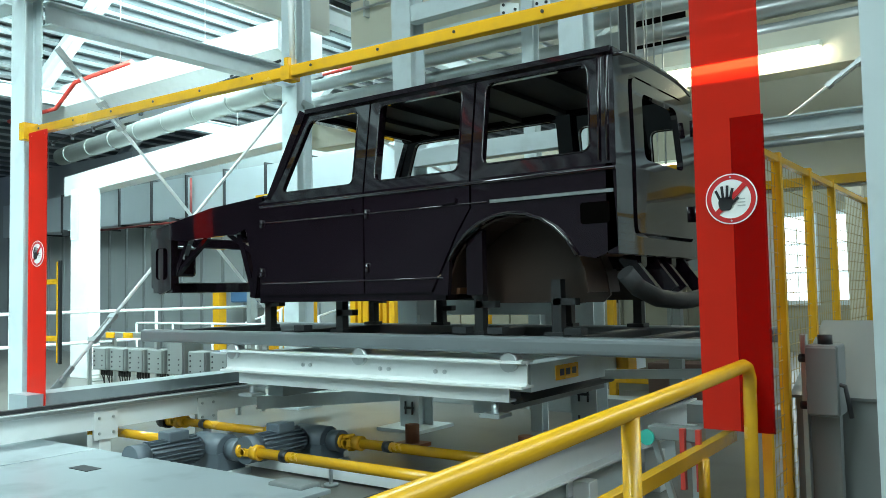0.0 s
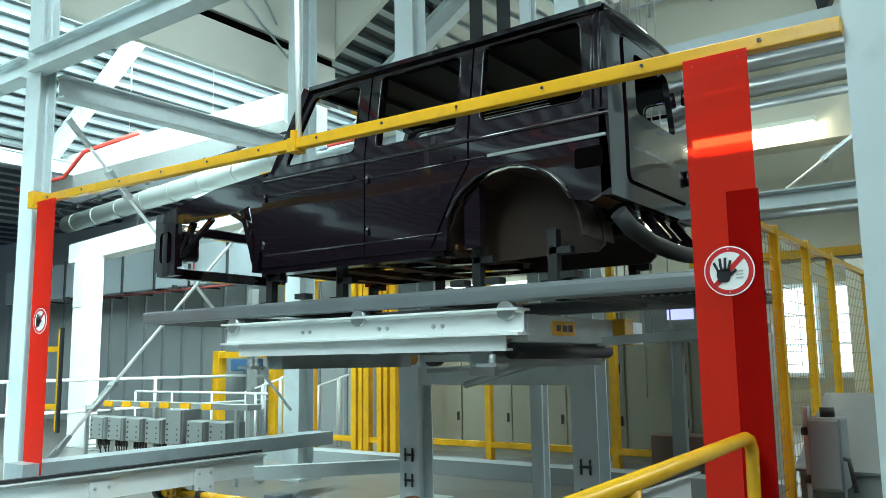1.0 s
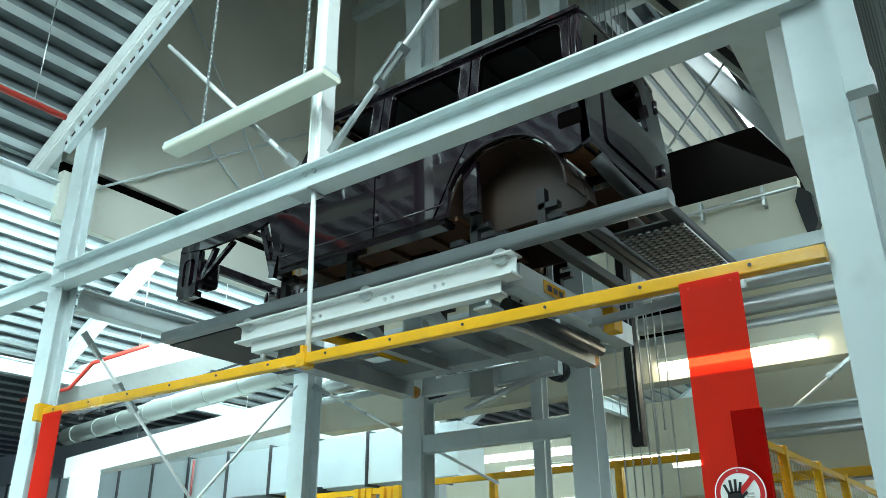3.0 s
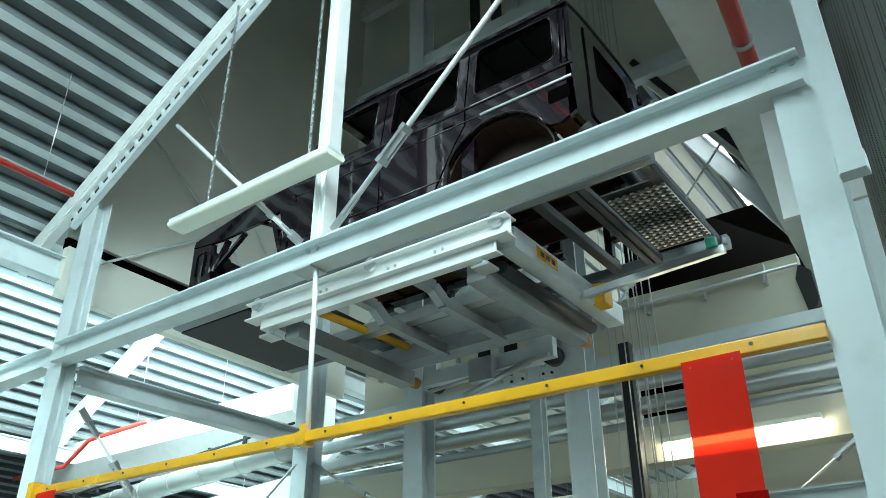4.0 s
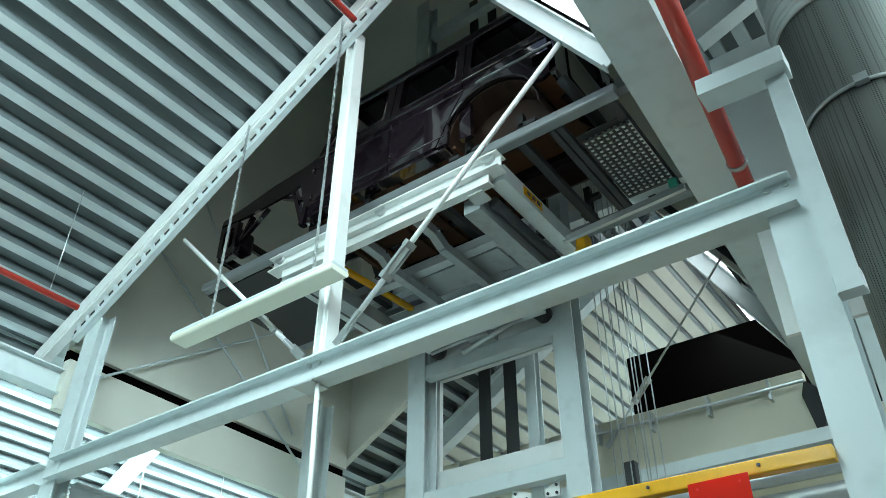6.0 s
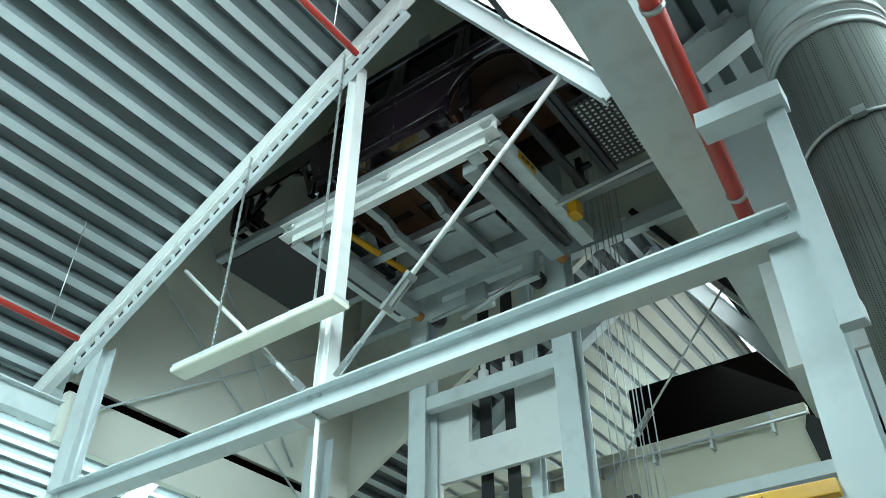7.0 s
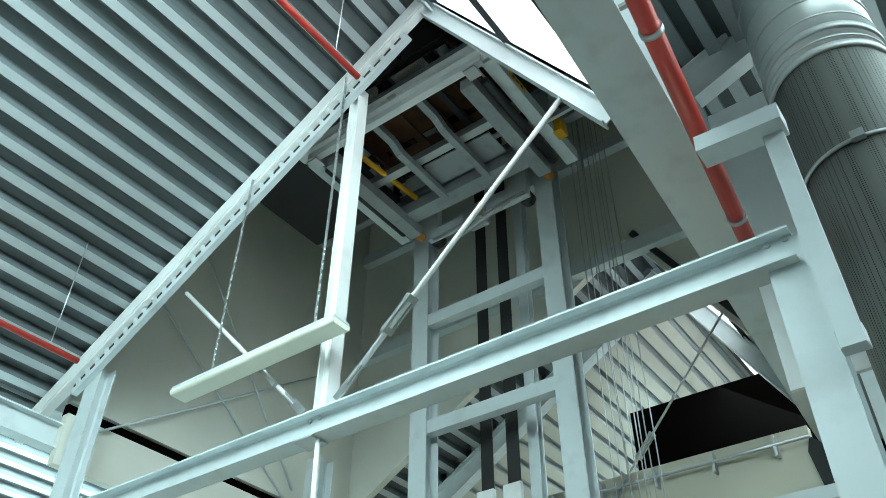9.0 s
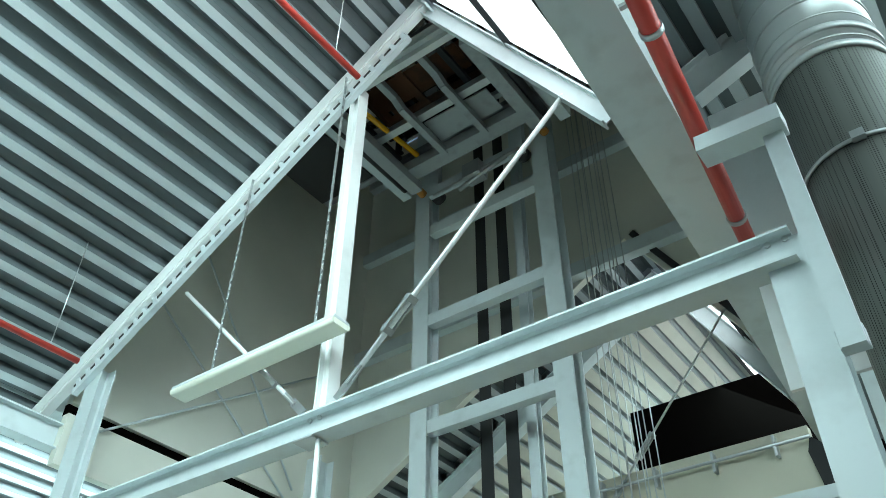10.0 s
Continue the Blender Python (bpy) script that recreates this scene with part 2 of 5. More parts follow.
def roof_z(x):
    return GZ + (RZ - GZ) * (x - GX) / (RX - GX)


SLOPE = math.atan2(RZ - GZ, RX - GX)
SN = Vector((-math.sin(SLOPE), 0, math.cos(SLOPE)))
SD = Vector((math.cos(SLOPE), 0, math.sin(SLOPE)))


def deck(name, sx, y0, y1, s0=-0.25, s1=None, wide=False):
    """Trapezoidal sheet on the shallow roof side, ribs along y; wide: broad cream flats with narrow grooves."""
    ln = (Vector((RX, 0, RZ)) - Vector((GX, 0, GZ))).length
    s1 = ln + 0.1 if s1 is None else s1
    base = Vector((GX + sx, 0, GZ)) + SN * 0.17
    bm = bmesh.new()
    s = s0
    prof = []
    while s < s1:
        prof += [(s, 0.0), (s + 0.165, 0.0), (s + 0.185, 0.06), (s + 0.23, 0.06)] if wide else [(s, 0.0), (s + 0.085, 0.0), (s + 0.12, 0.10), (s + 0.215, 0.10)]
        s += 0.25
    prof = [(a, h) for a, h in prof]
    rows = []
    for yy in (y0, y1):
        rows.append([bm.verts.new(base + SD * a + SN * h + Vector((0, yy, 0))) for a, h in prof])
    top = []
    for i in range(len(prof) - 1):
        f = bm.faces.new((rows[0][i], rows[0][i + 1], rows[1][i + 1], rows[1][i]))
        # troughs, webs and grooves take the darker material as painted shade
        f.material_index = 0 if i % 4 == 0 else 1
    # outer skin
    a = base + SD * s0 + SN * 0.2
    b = base + SD * s1 + SN * 0.2
    f = bm.faces.new([bm.verts.new(v) for v in (a + Vector((0, y0, 0)), b + Vector((0, y0, 0)), b + Vector((0, y1, 0)), a + Vector((0, y1, 0)))])
    f.material_index = 1
    return solo(name, bm, [CREAMDECK, GREYWALL] if wide else [DECK, DECKSHADE], "cream-coated trapezoidal roof sheet with narrow grooves" if wide else "galvanised trapezoidal steel roof decking with deep ribs", "ceiling", kind="structure")


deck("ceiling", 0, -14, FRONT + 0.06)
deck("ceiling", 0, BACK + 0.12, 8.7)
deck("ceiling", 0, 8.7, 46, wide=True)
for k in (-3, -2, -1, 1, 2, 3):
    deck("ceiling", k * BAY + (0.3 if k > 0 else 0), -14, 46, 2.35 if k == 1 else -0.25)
# raised roof strip over the valley, through which the round duct rises; unseen east upstand added against stray sky
# light
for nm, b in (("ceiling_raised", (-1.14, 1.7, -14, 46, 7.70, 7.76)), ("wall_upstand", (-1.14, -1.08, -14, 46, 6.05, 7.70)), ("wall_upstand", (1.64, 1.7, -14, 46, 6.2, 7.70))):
    solo(nm, bbox(*b), DECKSHADE, "galvanised sheet of the raised roof strip", "ceiling", kind="structure")
# unseen panes that glow, added as fill light for the duct neck
w = thing("window_upstand", (1.6, -2.0, 6.8), "unseen glowing panes added to brighten the raised roof strip", "skylight", "skylights", "structure")
for i in range(10):
    part("pane", bbox(1.61, 1.63, -2.0 + i * 1.2, -0.86 + i * 1.2, 6.75, 7.55), GLOWDAY, w)
    part("window_frame", bbox(1.6, 1.638, -0.85 + i * 1.2, -0.81 + i * 1.2, 6.7, 7.6), DARK, w)
bm = bmesh.new()
for i in range(11):
    box(bm, -1.04 + i * 0.25, -0.92 + i * 0.25, -14, 46, 7.60, 7.70)
solo("ceiling_rib", bm, DECK, "pale ribs of the raised roof strip", "ceiling", kind="structure")


def rafter(bm, sx, y, w=0.17, h=0.30):
    front = y == FRONT - 0.03 and sx == 0
    up = SN * (0.045 if front else 0.0)
    a = Vector((GX + sx - 0.15, y, roof_z(GX - 0.15))) + up
    b = Vector((RX + sx + 0.02, y, roof_z(RX + 0.02))) + up
    if front:
        bar(bm, a, b, 0.09, 0.21, SN)
        bar(bm, a - Vector((0, 0.048, 0)) - SN * 0.06, b - Vector((0, 0.048, 0)) - SN * 0.06, 0.008, 0.012, SN)
    else:
        ibeam(bm, a, b, w, h, SN)


def steep(bm, sx, y, w=0.14, h=0.22):
    front = y == FRONT and sx == 0
    a, b = Vector((RX + sx, y, RZ + 0.05)), Vector((FX + sx + (0.04 if front else -0.05), y, FZ + (-0.02 if front else 0.02)))
    ibeam(bm, a, b, 0.09 if front else w, 0.15 if front else h, (1, 0, 0.5))


for k, ys in ((0, (-8.5, -2.5, FRONT, 8.75, 13.5, 19.5, 25.5)), (-1, (3.5, 7.7, 13.5, 19.5, 25.5)), (1, (-2.5, 9.2, 13.5, 19.5)), (-2, (7.7, 13.5))):
    for y in ys:
        bm = bmesh.new()
        rafter(bm, k * BAY + (0.42 if k > 0 else 0), y - (0.03 if y == FRONT else 0))
        th = thing("roof_rafter", (GX + k * BAY, y, GZ), "pale grey painted steel roof rafter carrying the decking", "roof beam", "roof rafters")
        part("beam", bm, WHITE if k == 0 and y == FRONT else STEEL, th)
        e = Vector((RX + k * BAY + (0.42 if k > 0 else 0) + 0.03, y - (0.03 if y == FRONT else 0), RZ + 0.02))
        bm = bmesh.new()
        bar(bm, e - SN * 0.17, e + SN * 0.17, 0.19, 0.02, SD)
        part("end_plate", bm, STEEL, th)
        bm = bmesh.new()
        steep(bm, k * BAY, y)
        th = thing("skylight_rafter", (FX + k * BAY, y, FZ), "pale steel post of the steep glazed roof side", "roof beam", "skylight rafters")
        part("beam", bm, STEEL, th)
        part("cap_plate", bbox(RX + k * BAY - 0.03, RX + k * BAY + 0.07, y - 0.075, y + 0.075, RZ + 0.16, RZ + 0.18), STEEL, th)
        if k or y != FRONT:
            part("foot_plate", bbox(FX + k * BAY - 0.16, FX + k * BAY + 0.0, y - 0.07, y + 0.07, FZ - 0.045, FZ - 0.024), STEEL, th)


def skylight(sx, y0, y1, apron=False):
    th = thing("window_skylight", (RX + sx, y0, RZ), "steep saw-tooth roof window with bright daylight panes", "skylight", "skylights", "structure")
    n = max(1, round((y1 - y0) / 1.5))
    dv = Vector((FX - RX, 0, FZ - RZ))
    nv = Vector((-dv.z, 0, dv.x)).normalized()
    if nv.x < 0:
        nv = -nv
    off = Vector((sx, 0, 0)) + nv * 0.13
    for i in range(n):
        ya, yb = y0 + (y1 - y0) * i / n + 0.03, y0 + (y1 - y0) * (i + 1) / n - 0.03
        for j in range(2):
            p0, p1 = Vector((RX, 0, RZ)) + dv * (0.05 + 0.46 * j), Vector((RX, 0, RZ)) + dv * (0.05 + 0.46 * (j + 1) - 0.03)
            bm = bmesh.new()
            v = [bm.verts.new(q + off + nv * w) for w in (0, 0.02) for q in (p0 + Vector((0, ya, 0)), p0 + Vector((0, yb, 0)), p1 + Vector((0, yb, 0)), p1 + Vector((0, ya, 0)))]
            for ids in ((3, 2, 1, 0), (4, 5, 6, 7), (0, 1, 5, 4), (1, 2, 6, 5), (2, 3, 7, 6), (3, 0, 4, 7)):
                bm.faces.new([v[q] for q in ids])
            if apron and j and i != 1:
                part("apron_sheet", bm, STEEL, th, "pale steel apron sheet below the glazing")
            else:
                part("pane", bm, GLOWDAY, th)
        bm = bmesh.new()
        bar(bm, Vector((RX, ya - 0.03, RZ)) + off, Vector((FX, ya - 0.03, FZ)) + off, 0.05, 0.08, (1, 0, 0.5))
        part("window_frame", bm, DARK, th, "dark aluminium glazing bar")
    bm = bmesh.new()
    for f in (0.03, 0.5, 0.97):
        c = Vector((RX, 0, RZ)) + dv * f + off
        bar(bm, c + Vector((0, y0, 0)), c + Vector((0, y1, 0)), 0.06, 0.08)
    part("window_frame", bm, DARK, th, "dark aluminium transom")
    return th


skylight(0, -8.5, FRONT)
skylight(0, BACK, 22, True)
skylight(-1 * BAY, -2.5, 22)
skylight(1 * BAY, -2.5, 14)

# pale slotted rail fixed under the front rafter
th = thing("slotted_rail", (GX + 0.55, FRONT, GZ), "pale slotted steel rail under the front rafter", "rail")
bm = bmesh.new()
bar(bm, Vector((GX + 0.55, FRONT - 0.02, roof_z(GX + 0.55))) - SN * 0.19, Vector((RX - 0.25, FRONT - 0.02, roof_z(RX - 0.25))) - SN * 0.19, 0.06, 0.06, SN)
part("rail", bm, STEEL, th)
# black strip added behind the spacers to paint the unlit gaps
bm = bmesh.new()
bar(bm, Vector((GX + 0.55, FRONT - 0.01, roof_z(GX + 0.55))) - SN * 0.105, Vector((RX - 0.25, FRONT - 0.01, roof_z(RX - 0.25))) - SN * 0.105, 0.02, 0.10, SN)
part("gap_shade", bm, BLACK, th, "black strip put in for the dark gaps between the spacers")
for i in range(34):
    p = Vector((GX + 0.6, FRONT - 0.02, roof_z(GX + 0.6))).lerp(Vector((RX - 0.3, FRONT - 0.02, roof_z(RX - 0.3))), i / 33) - SN * 0.105
    bm = bmesh.new()
    bar(bm, p, p + SD * 0.05, 0.04, 0.11, SN)
    part("spacer", bm, STEEL, th)

part("end_box", bbox(-7.62, -7.42, FRONT - 0.1, FRONT - 0.02, 5.14, 5.27, 0.01), WHITE, th, "small white end box")

bm = bmesh.new()
ibeam(bm, (-1.07, 5.1, 7.30), (-0.40, 5.1, 7.56), 0.16, 0.42, (-0.3, 0, 1))
solo("raised_roof_beam", bm, WHITE, "short pale steel beam in the raised roof strip", "roof beam")

# gutter boxes along y at the foot of each steep side
for k in (-2, -1, 0, 1):
    sx = k * BAY
    bm = bbox(FX + sx, -0.89 + sx, -14, 46, FZ - 0.02, FZ + 0.5)
    if k == 0:
        bmesh.ops.transform(bm, matrix=Matrix.Translation((FX + 0.025, FRONT, 0)) @ Matrix.Rotation(radians(3.3), 4, 'Z') @ Matrix.Translation((-FX, -FRONT, 0)), verts=bm.verts[:])
    solo("roof_gutter", bm, STEEL, "wide pale grey sheet steel box gutter along the roof valley", "gutter", "roof gutters", "structure")
    bm = bmesh.new()
    ibeam(bm, (-0.56 + sx, -14, 5.14), (-0.56 + sx, 46, 5.14), 0.16, 0.26)
    if k != 0:
        solo("gutter_beam", bm, STEEL, "pale steel beam under the roof valley", "roof beam", "gutter beams")
    else:
        bm.free()

solo("wall_flashing", bbox(-1.0, -0.2, 5.3, 5.34, 4.3, 7.10), WHITE, "white sheet flashing wall beside the gutter", "flashing", kind="structure")

# ---------------------------------------------------------------- lift bay frame
COLX0, COLX1, UB = -6.865, -0.50, 4.10


def column(x, y, z0, z1, w=0.26, d=0.26, label="pale grey painted steel H-section column of the lift bay"):
    th = thing("steel_column", (x, y, z0), label, "column", "lift bay columns")
    bm = bmesh.new()
    ibeam(bm, (x, y, z0), (x, y, z1), w, d, (0, 1, 0))
    part("shaft", bm, STEEL, th)
    part("base_plate", bbox(x - w * 0.75, x + w * 0.75, y - w * 0.75, y + w * 0.75, z0, z0 + 0.025), STEEL, th)
    return th


column(COLX0, FRONT + 0.09, FLOOR, roof_z(COLX0) - 0.12, 0.22, 0.15)
column(COLX1, FRONT + 0.115, FLOOR, UB + 0.07, 0.20, 0.20)
column(-6.98, 6.8, FLOOR, 6.0, 0.24, 0.24)
column(-0.62, 7.2, FLOOR, 5.6, 0.24, 0.24)


# upper beam of the front
th = thing("lift_bay_beam", (COLX0, FRONT, UB), "pale grey steel I-beam across the front of the lift bay", "beam")
bm = bmesh.new()
ibeam(bm, (COLX0 + 0.02, FRONT + 0.03, UB), (COLX1 + 0.06, FRONT + 0.03, UB), 0.16, 0.19)
part("beam", bm, STEEL, th)
singles("bolt", [(x + d, FRONT + 0.024, UB + 0.06) for x in (COLX1 - 0.02, -3.71) for d in (-0.045, 0.045)], (0, -1, 0), 0.018, 0.02, GALV, th)
bm = bmesh.new()
box(bm, -3.83, -3.65, FRONT - 0.05, FRONT + 0.11, UB - 0.11, UB - 0.095)
part("gusset_plate", bm, GALV, th)

# the beams that run back from the front columns, and the beam going out past the bay
for x, z, y1 in ((-6.78, 3.92, 6.7),):
    bm = bmesh.new()
    ibeam(bm, (x, FRONT + 0.2, z), (x - 0.18, y1, z + 0.1), 0.16, 0.2)
    solo("tie_beam", bm, STEEL, "pale grey steel beam tying the front column to the rear column", "beam", "tie beams")
bm = bmesh.new()
ibeam(bm, (COLX0 - 0.1, FRONT + 0.03, UB - 0.02), (COLX0 - 7, FRONT + 0.03, UB - 0.02), 0.16, 0.19)
solo("side_beam", bm, STEEL, "pale grey steel beam running on past the lift bay", "beam")

# post between beam and rafter, with bracing rods and their turnbuckles
bm = bmesh.new()
ibeam(bm, (-3.665, FRONT + 0.06, UB + 0.1), (-3.665, FRONT + 0.06, roof_z(-3.67) - 0.1), 0.12, 0.115, (1, 0, 0))
solo("gable_post", bm, WHITE, "white steel post between the lift bay beam and the roof rafter", "post")


def brace(a, b, r=0.02, turn=0.18, label="white steel tension rod with a turnbuckle", fork=0.2):
    a, b = Vector(a), Vector(b)
    d = (b - a).normalized()
    th = thing("tension_rod", a, label, "brace", "bracing rods")
    bm = bmesh.new()
    rod(bm, a + d * 0.1, b, r, 8)
    part("rod", bm, WHITE, th)
    bm = bmesh.new()
    bar(bm, a - d * 0.03, a + d * 0.14, 0.016, 0.065)
    bar(bm, a + d * 0.1, a + d * 0.26, 0.036, 0.036)
    part("fork_end", bm, GALV, th)
    bm = bmesh.new()
    m, _ = along(a + d * (0.35 + turn), b)
    for s in (-1, 1):
        box(bm, s * 0.035 - 0.008, s * 0.035 + 0.008, 0, 0.3, -0.014, 0.014, m)
    for q in (0, 0.27):
        box(bm, -0.045, 0.045, q, q + 0.05, -0.02, 0.02, m)
    part("turnbuckle", bm, GALV, th)
    return th


brace((-3.49, FRONT + 0.0, UB + 0.16), (-1.555, FRONT, 6.04))
brace((-3.84, FRONT + 0.0, UB + 0.16), (-5.62, FRONT, 6.06), turn=0.05)
# cross bracing of the far side of the bay
brace((-6.74, FRONT + 0.3, 3.62), (-6.9, 6.6, 1.0), 0.016)
brace((-6.72, FRONT + 0.25, 0.745), (-6.9, 6.55, 3.7), 0.016)
brace((-6.92, 6.86, 3.75), (-4.6, 7.2, 2.5), 0.016)
brace((-0.66, 7.14, 3.55), (-1.9, 7.14, 2.72), 0.012)
brace((-3.52, 7.765, 4.95), (-1.87, 7.715, 6.74), 0.013, label="thin pale bracing rod before the cream roof sheet")
bm = bmesh.new()
rod(bm, (-3.60, FRONT + 0.0, 2.86), (-3.66, FRONT + 0.02, UB - 0.1), 0.018, 8)
solo("hanger_rod", bm, WHITE, "thin white steel rod hanging from the bay beam", "rod")

# yellow rail
YZ = 2.84


def rail_z(x):
    """The rail falls a little towards the camera's side."""
    return 2.858 - 0.0135 * (x + 6.6)


th = thing("yellow_guard_rail", (-6.6, FRONT, YZ), "yellow painted steel rail across the lift bay opening", "rail")
bm = bmesh.new()
bar(bm, (-6.64, FRONT - 0.01, rail_z(-6.64)), (-0.60, FRONT - 0.01, rail_z(-0.60)), 0.06, 0.066)
bmesh.ops.bevel(bm, geom=bm.edges[:], offset=0.006, segments=2, affect='EDGES', profile=0.5)
part("bar", bm, YELLOW, th)
part("end_bracket", bbox(-6.67, -6.59, FRONT - 0.07, FRONT + 0.05, 2.79, 2.93, 0.004), YELLOW, th)
bm = bmesh.new()
box(bm, -3.645, -3.575, FRONT - 0.055, FRONT + 0.035, 2.765, 2.85)
box(bm, -3.625, -3.595, FRONT - 0.045, FRONT + 0.025, 2.80, 2.90)
part("clamp", bm, YELLOW, th)
singles("bolt", [(x * 0.5 - 6.4, FRONT - 0.05, rail_z(x * 0.5 - 6.4)) for x in range(12)], (0, -1, 0), 0.009, 0.005, DARK, th)
# red strips with their warning signs
def film(name, tint, body, share):
    """Thin coloured plastic film: partly clear, partly coloured, glossy."""
    m = bpy.data.materials.new(name)
    m.use_nodes = True
    nt = m.node_tree
    b = nt.nodes["Principled BSDF"]
    b.inputs["Base Color"].default_value = (*body, 1)
    b.inputs["Roughness"].default_value = 0.08
    clear, mix = nt.nodes.new("ShaderNodeBsdfTransparent"), nt.nodes.new("ShaderNodeMixShader")
    clear.inputs[0].default_value = (*tint, 1)
    mix.inputs[0].default_value = share
    tcn, nz, bp = nt.nodes.new("ShaderNodeTexCoord"), nt.nodes.new("ShaderNodeTexNoise"), nt.nodes.new("ShaderNodeBump")
    nz.inputs["Scale"].default_value = 2.2
    bp.inputs["Strength"].default_value, bp.inputs["Distance"].default_value = 0.3, 0.05
    nt.links.new(tcn.outputs["Object"], nz.inputs["Vector"])
    nt.links.new(nz.outputs["Fac"], bp.inputs["Height"])
    nt.links.new(bp.outputs[0], b.inputs["Normal"])
    diff, half = nt.nodes.new("ShaderNodeBsdfTranslucent"), nt.nodes.new("ShaderNodeMixShader")
    diff.inputs[0].default_value = (*body, 1)
    half.inputs[0].default_value = 0.5
    nt.links.new(b.outputs[0], half.inputs[1])
    nt.links.new(diff.outputs[0], half.inputs[2])
    nt.links.new(clear.outputs[0], mix.inputs[1])
    nt.links.new(half.outputs[0], mix.inputs[2])
    nt.links.new(mix.outputs[0], nt.nodes["Material Output"].inputs[0])
    return m


REDFILM = film("red_clear_film", (1.0, 0.15, 0.09), (1.0, 0.085, 0.05), 0.48)
REDFILM2 = film("red_clear_film_double", (0.75, 0.10, 0.075), (0.75, 0.035, 0.025), 0.25)
SIGNRED = mat("sign_red", (0.55, 0.02, 0.02), 0.35, 0, 0.05, 4, 0)
SIGNWHITE = mat("sign_white", (0.82, 0.82, 0.80), 0.35, 0, 0.03, 4, 0)
SIGNGREY = mat("sign_grey", (0.45, 0.47, 0.45), 0.5, 0, 0.05, 4, 0)
SIGNBLACK = mat("sign_black", (0.012, 0.012, 0.014), 0.4, 0, 0.05, 4, 0)


def disc(bm, x, y, z, r0, r1, thick, n=40):
    """A flat ring or disc facing -y."""
    loops = [[(math.cos(2 * math.pi * i / n) * r1, math.sin(2 * math.pi * i / n) * r1) for i in range(n)]]
    if r0:
        loops.append([(math.cos(2 * math.pi * i / n) * r0, math.sin(2 * math.pi * i / n) * r0) for i in range(n)])
    return slab(loops, lambda u, v, w: (x + u, y - w, z + v), thick)


def red_strip(x, y, z0, z1, zs, w=0.29):
    th = thing("red_warning_strip", (x, y, z0), "red translucent plastic strip hanging from the yellow rail", "warning strip", "red strips")
    part("strip", bbox(x - w / 2, x + w / 2, y, y + 0.003, z0, z1), REDFILM, th)
    singles("rivet", [(x - w * 0.35, y, z1 - 0.03), (x + w * 0.35, y, z1 - 0.03)], (0, -1, 0), 0.006, 0.002, SIGNRED, th, 8)
    if x > -3:
        part("overlap_strip", bbox(x + 0.015, x + w / 2 + 0.01, y - 0.0025, y - 0.0008, z0, 2.17), REDFILM2, th, "second red plastic layer, shorter")
    sg = thing("prohibition_sign", (x + 0.01, y - 0.003, zs), "round red and white no-entry sign with a black raised palm", "sign", "prohibition signs")
    sx, sy = x + 0.01, y - 0.003
    part("plate", disc(None, sx, sy, zs, 0, 0.10, 0.002), SIGNWHITE, sg)
    part("ring", disc(None, sx, sy - 0.002, zs, 0.077, 0.095, 0.001), SIGNRED, sg)
    bm = bmesh.new()
    bar(bm, (sx - 0.055, sy - 0.0045, zs - 0.055), (sx + 0.055, sy - 0.0045, zs + 0.055), 0.001, 0.02, (-1, 0, 1))
    part("slash", bm, SIGNRED, sg)
    # raised palm: a plain pad and five bars
    bm = slab([rounded([(-0.03, -0.045), (0.012, -0.045), (0.022, -0.01), (0.016, 0.008), (-0.032, 0.008), (-0.038, -0.015)], 0.012)],
              lambda u, v, w: (sx - 0.012 + u, sy - 0.0055 - w, zs + v), 0.001)
    for u0, v0, u1, v1 in ((-0.03, 0.0, -0.046, 0.036), (-0.017, 0.0, -0.022, 0.052), (-0.003, 0.0, 0.000, 0.054), (0.010, 0.0, 0.02, 0.042), (0.014, -0.02, 0.042, 0.004)):
        bar(bm, (sx - 0.012 + u0, sy - 0.006, zs + v0), (sx - 0.012 + u1, sy - 0.006, zs + v1), 0.001, 0.0105, (1, 0, 0.01))
    part("palm_symbol", bm, SIGNBLACK, sg)
    bm = bmesh.new()
    for i in range(3):
        bm = bmesh.new()
        box(bm, sx + 0.025, sx + 0.055, sy - 0.0045, sy - 0.0035, zs - 0.005 - i * 0.013, zs - i * 0.013)
        part("caption_bar", bm, SIGNGREY, sg)
    singles("rivet", [(sx, sy - 0.002, zs + 0.086), (sx, sy - 0.002, zs - 0.086)], (0, -1, 0), 0.004, 0.003, GALV, sg)


red_strip(-1.077, FRONT - 0.075, 0.94, rail_z(-1.08) - 0.03, 1.848, 0.265)
red_strip(-6.36, FRONT - 0.075, 0.70, rail_z(-6.36) - 0.03, 1.863, 0.273)

# ---------------------------------------------------------------- lift mast
MY = 6.2
th = thing("lift_mast", (-3.9, MY, FLOOR), "tall pale grey steel lift mast with two legs and cross members", "lift mast")
for x in (-4.90, -3.10):
    bm = bmesh.new()
    ibeam(bm, (x, MY + 0.11, FLOOR), (x - 0.10, MY + 0.11, 12.0), 0.225, 0.22, (0, 1, 0))
    part("leg", bm, STEEL, th)
    part("base_plate", bbox(x - 0.28, x + 0.22, MY - 0.15, MY + 0.4, FLOOR, FLOOR + 0.03), STEEL, th)
    for zz in (0.35, 0.58):
        bm = bmesh.new()
        rod(bm, (x - 0.04, MY - 0.012, FLOOR + zz - 0.2), (x - 0.04, MY - 0.012, FLOOR + zz - 0.08), 0.01, 6)
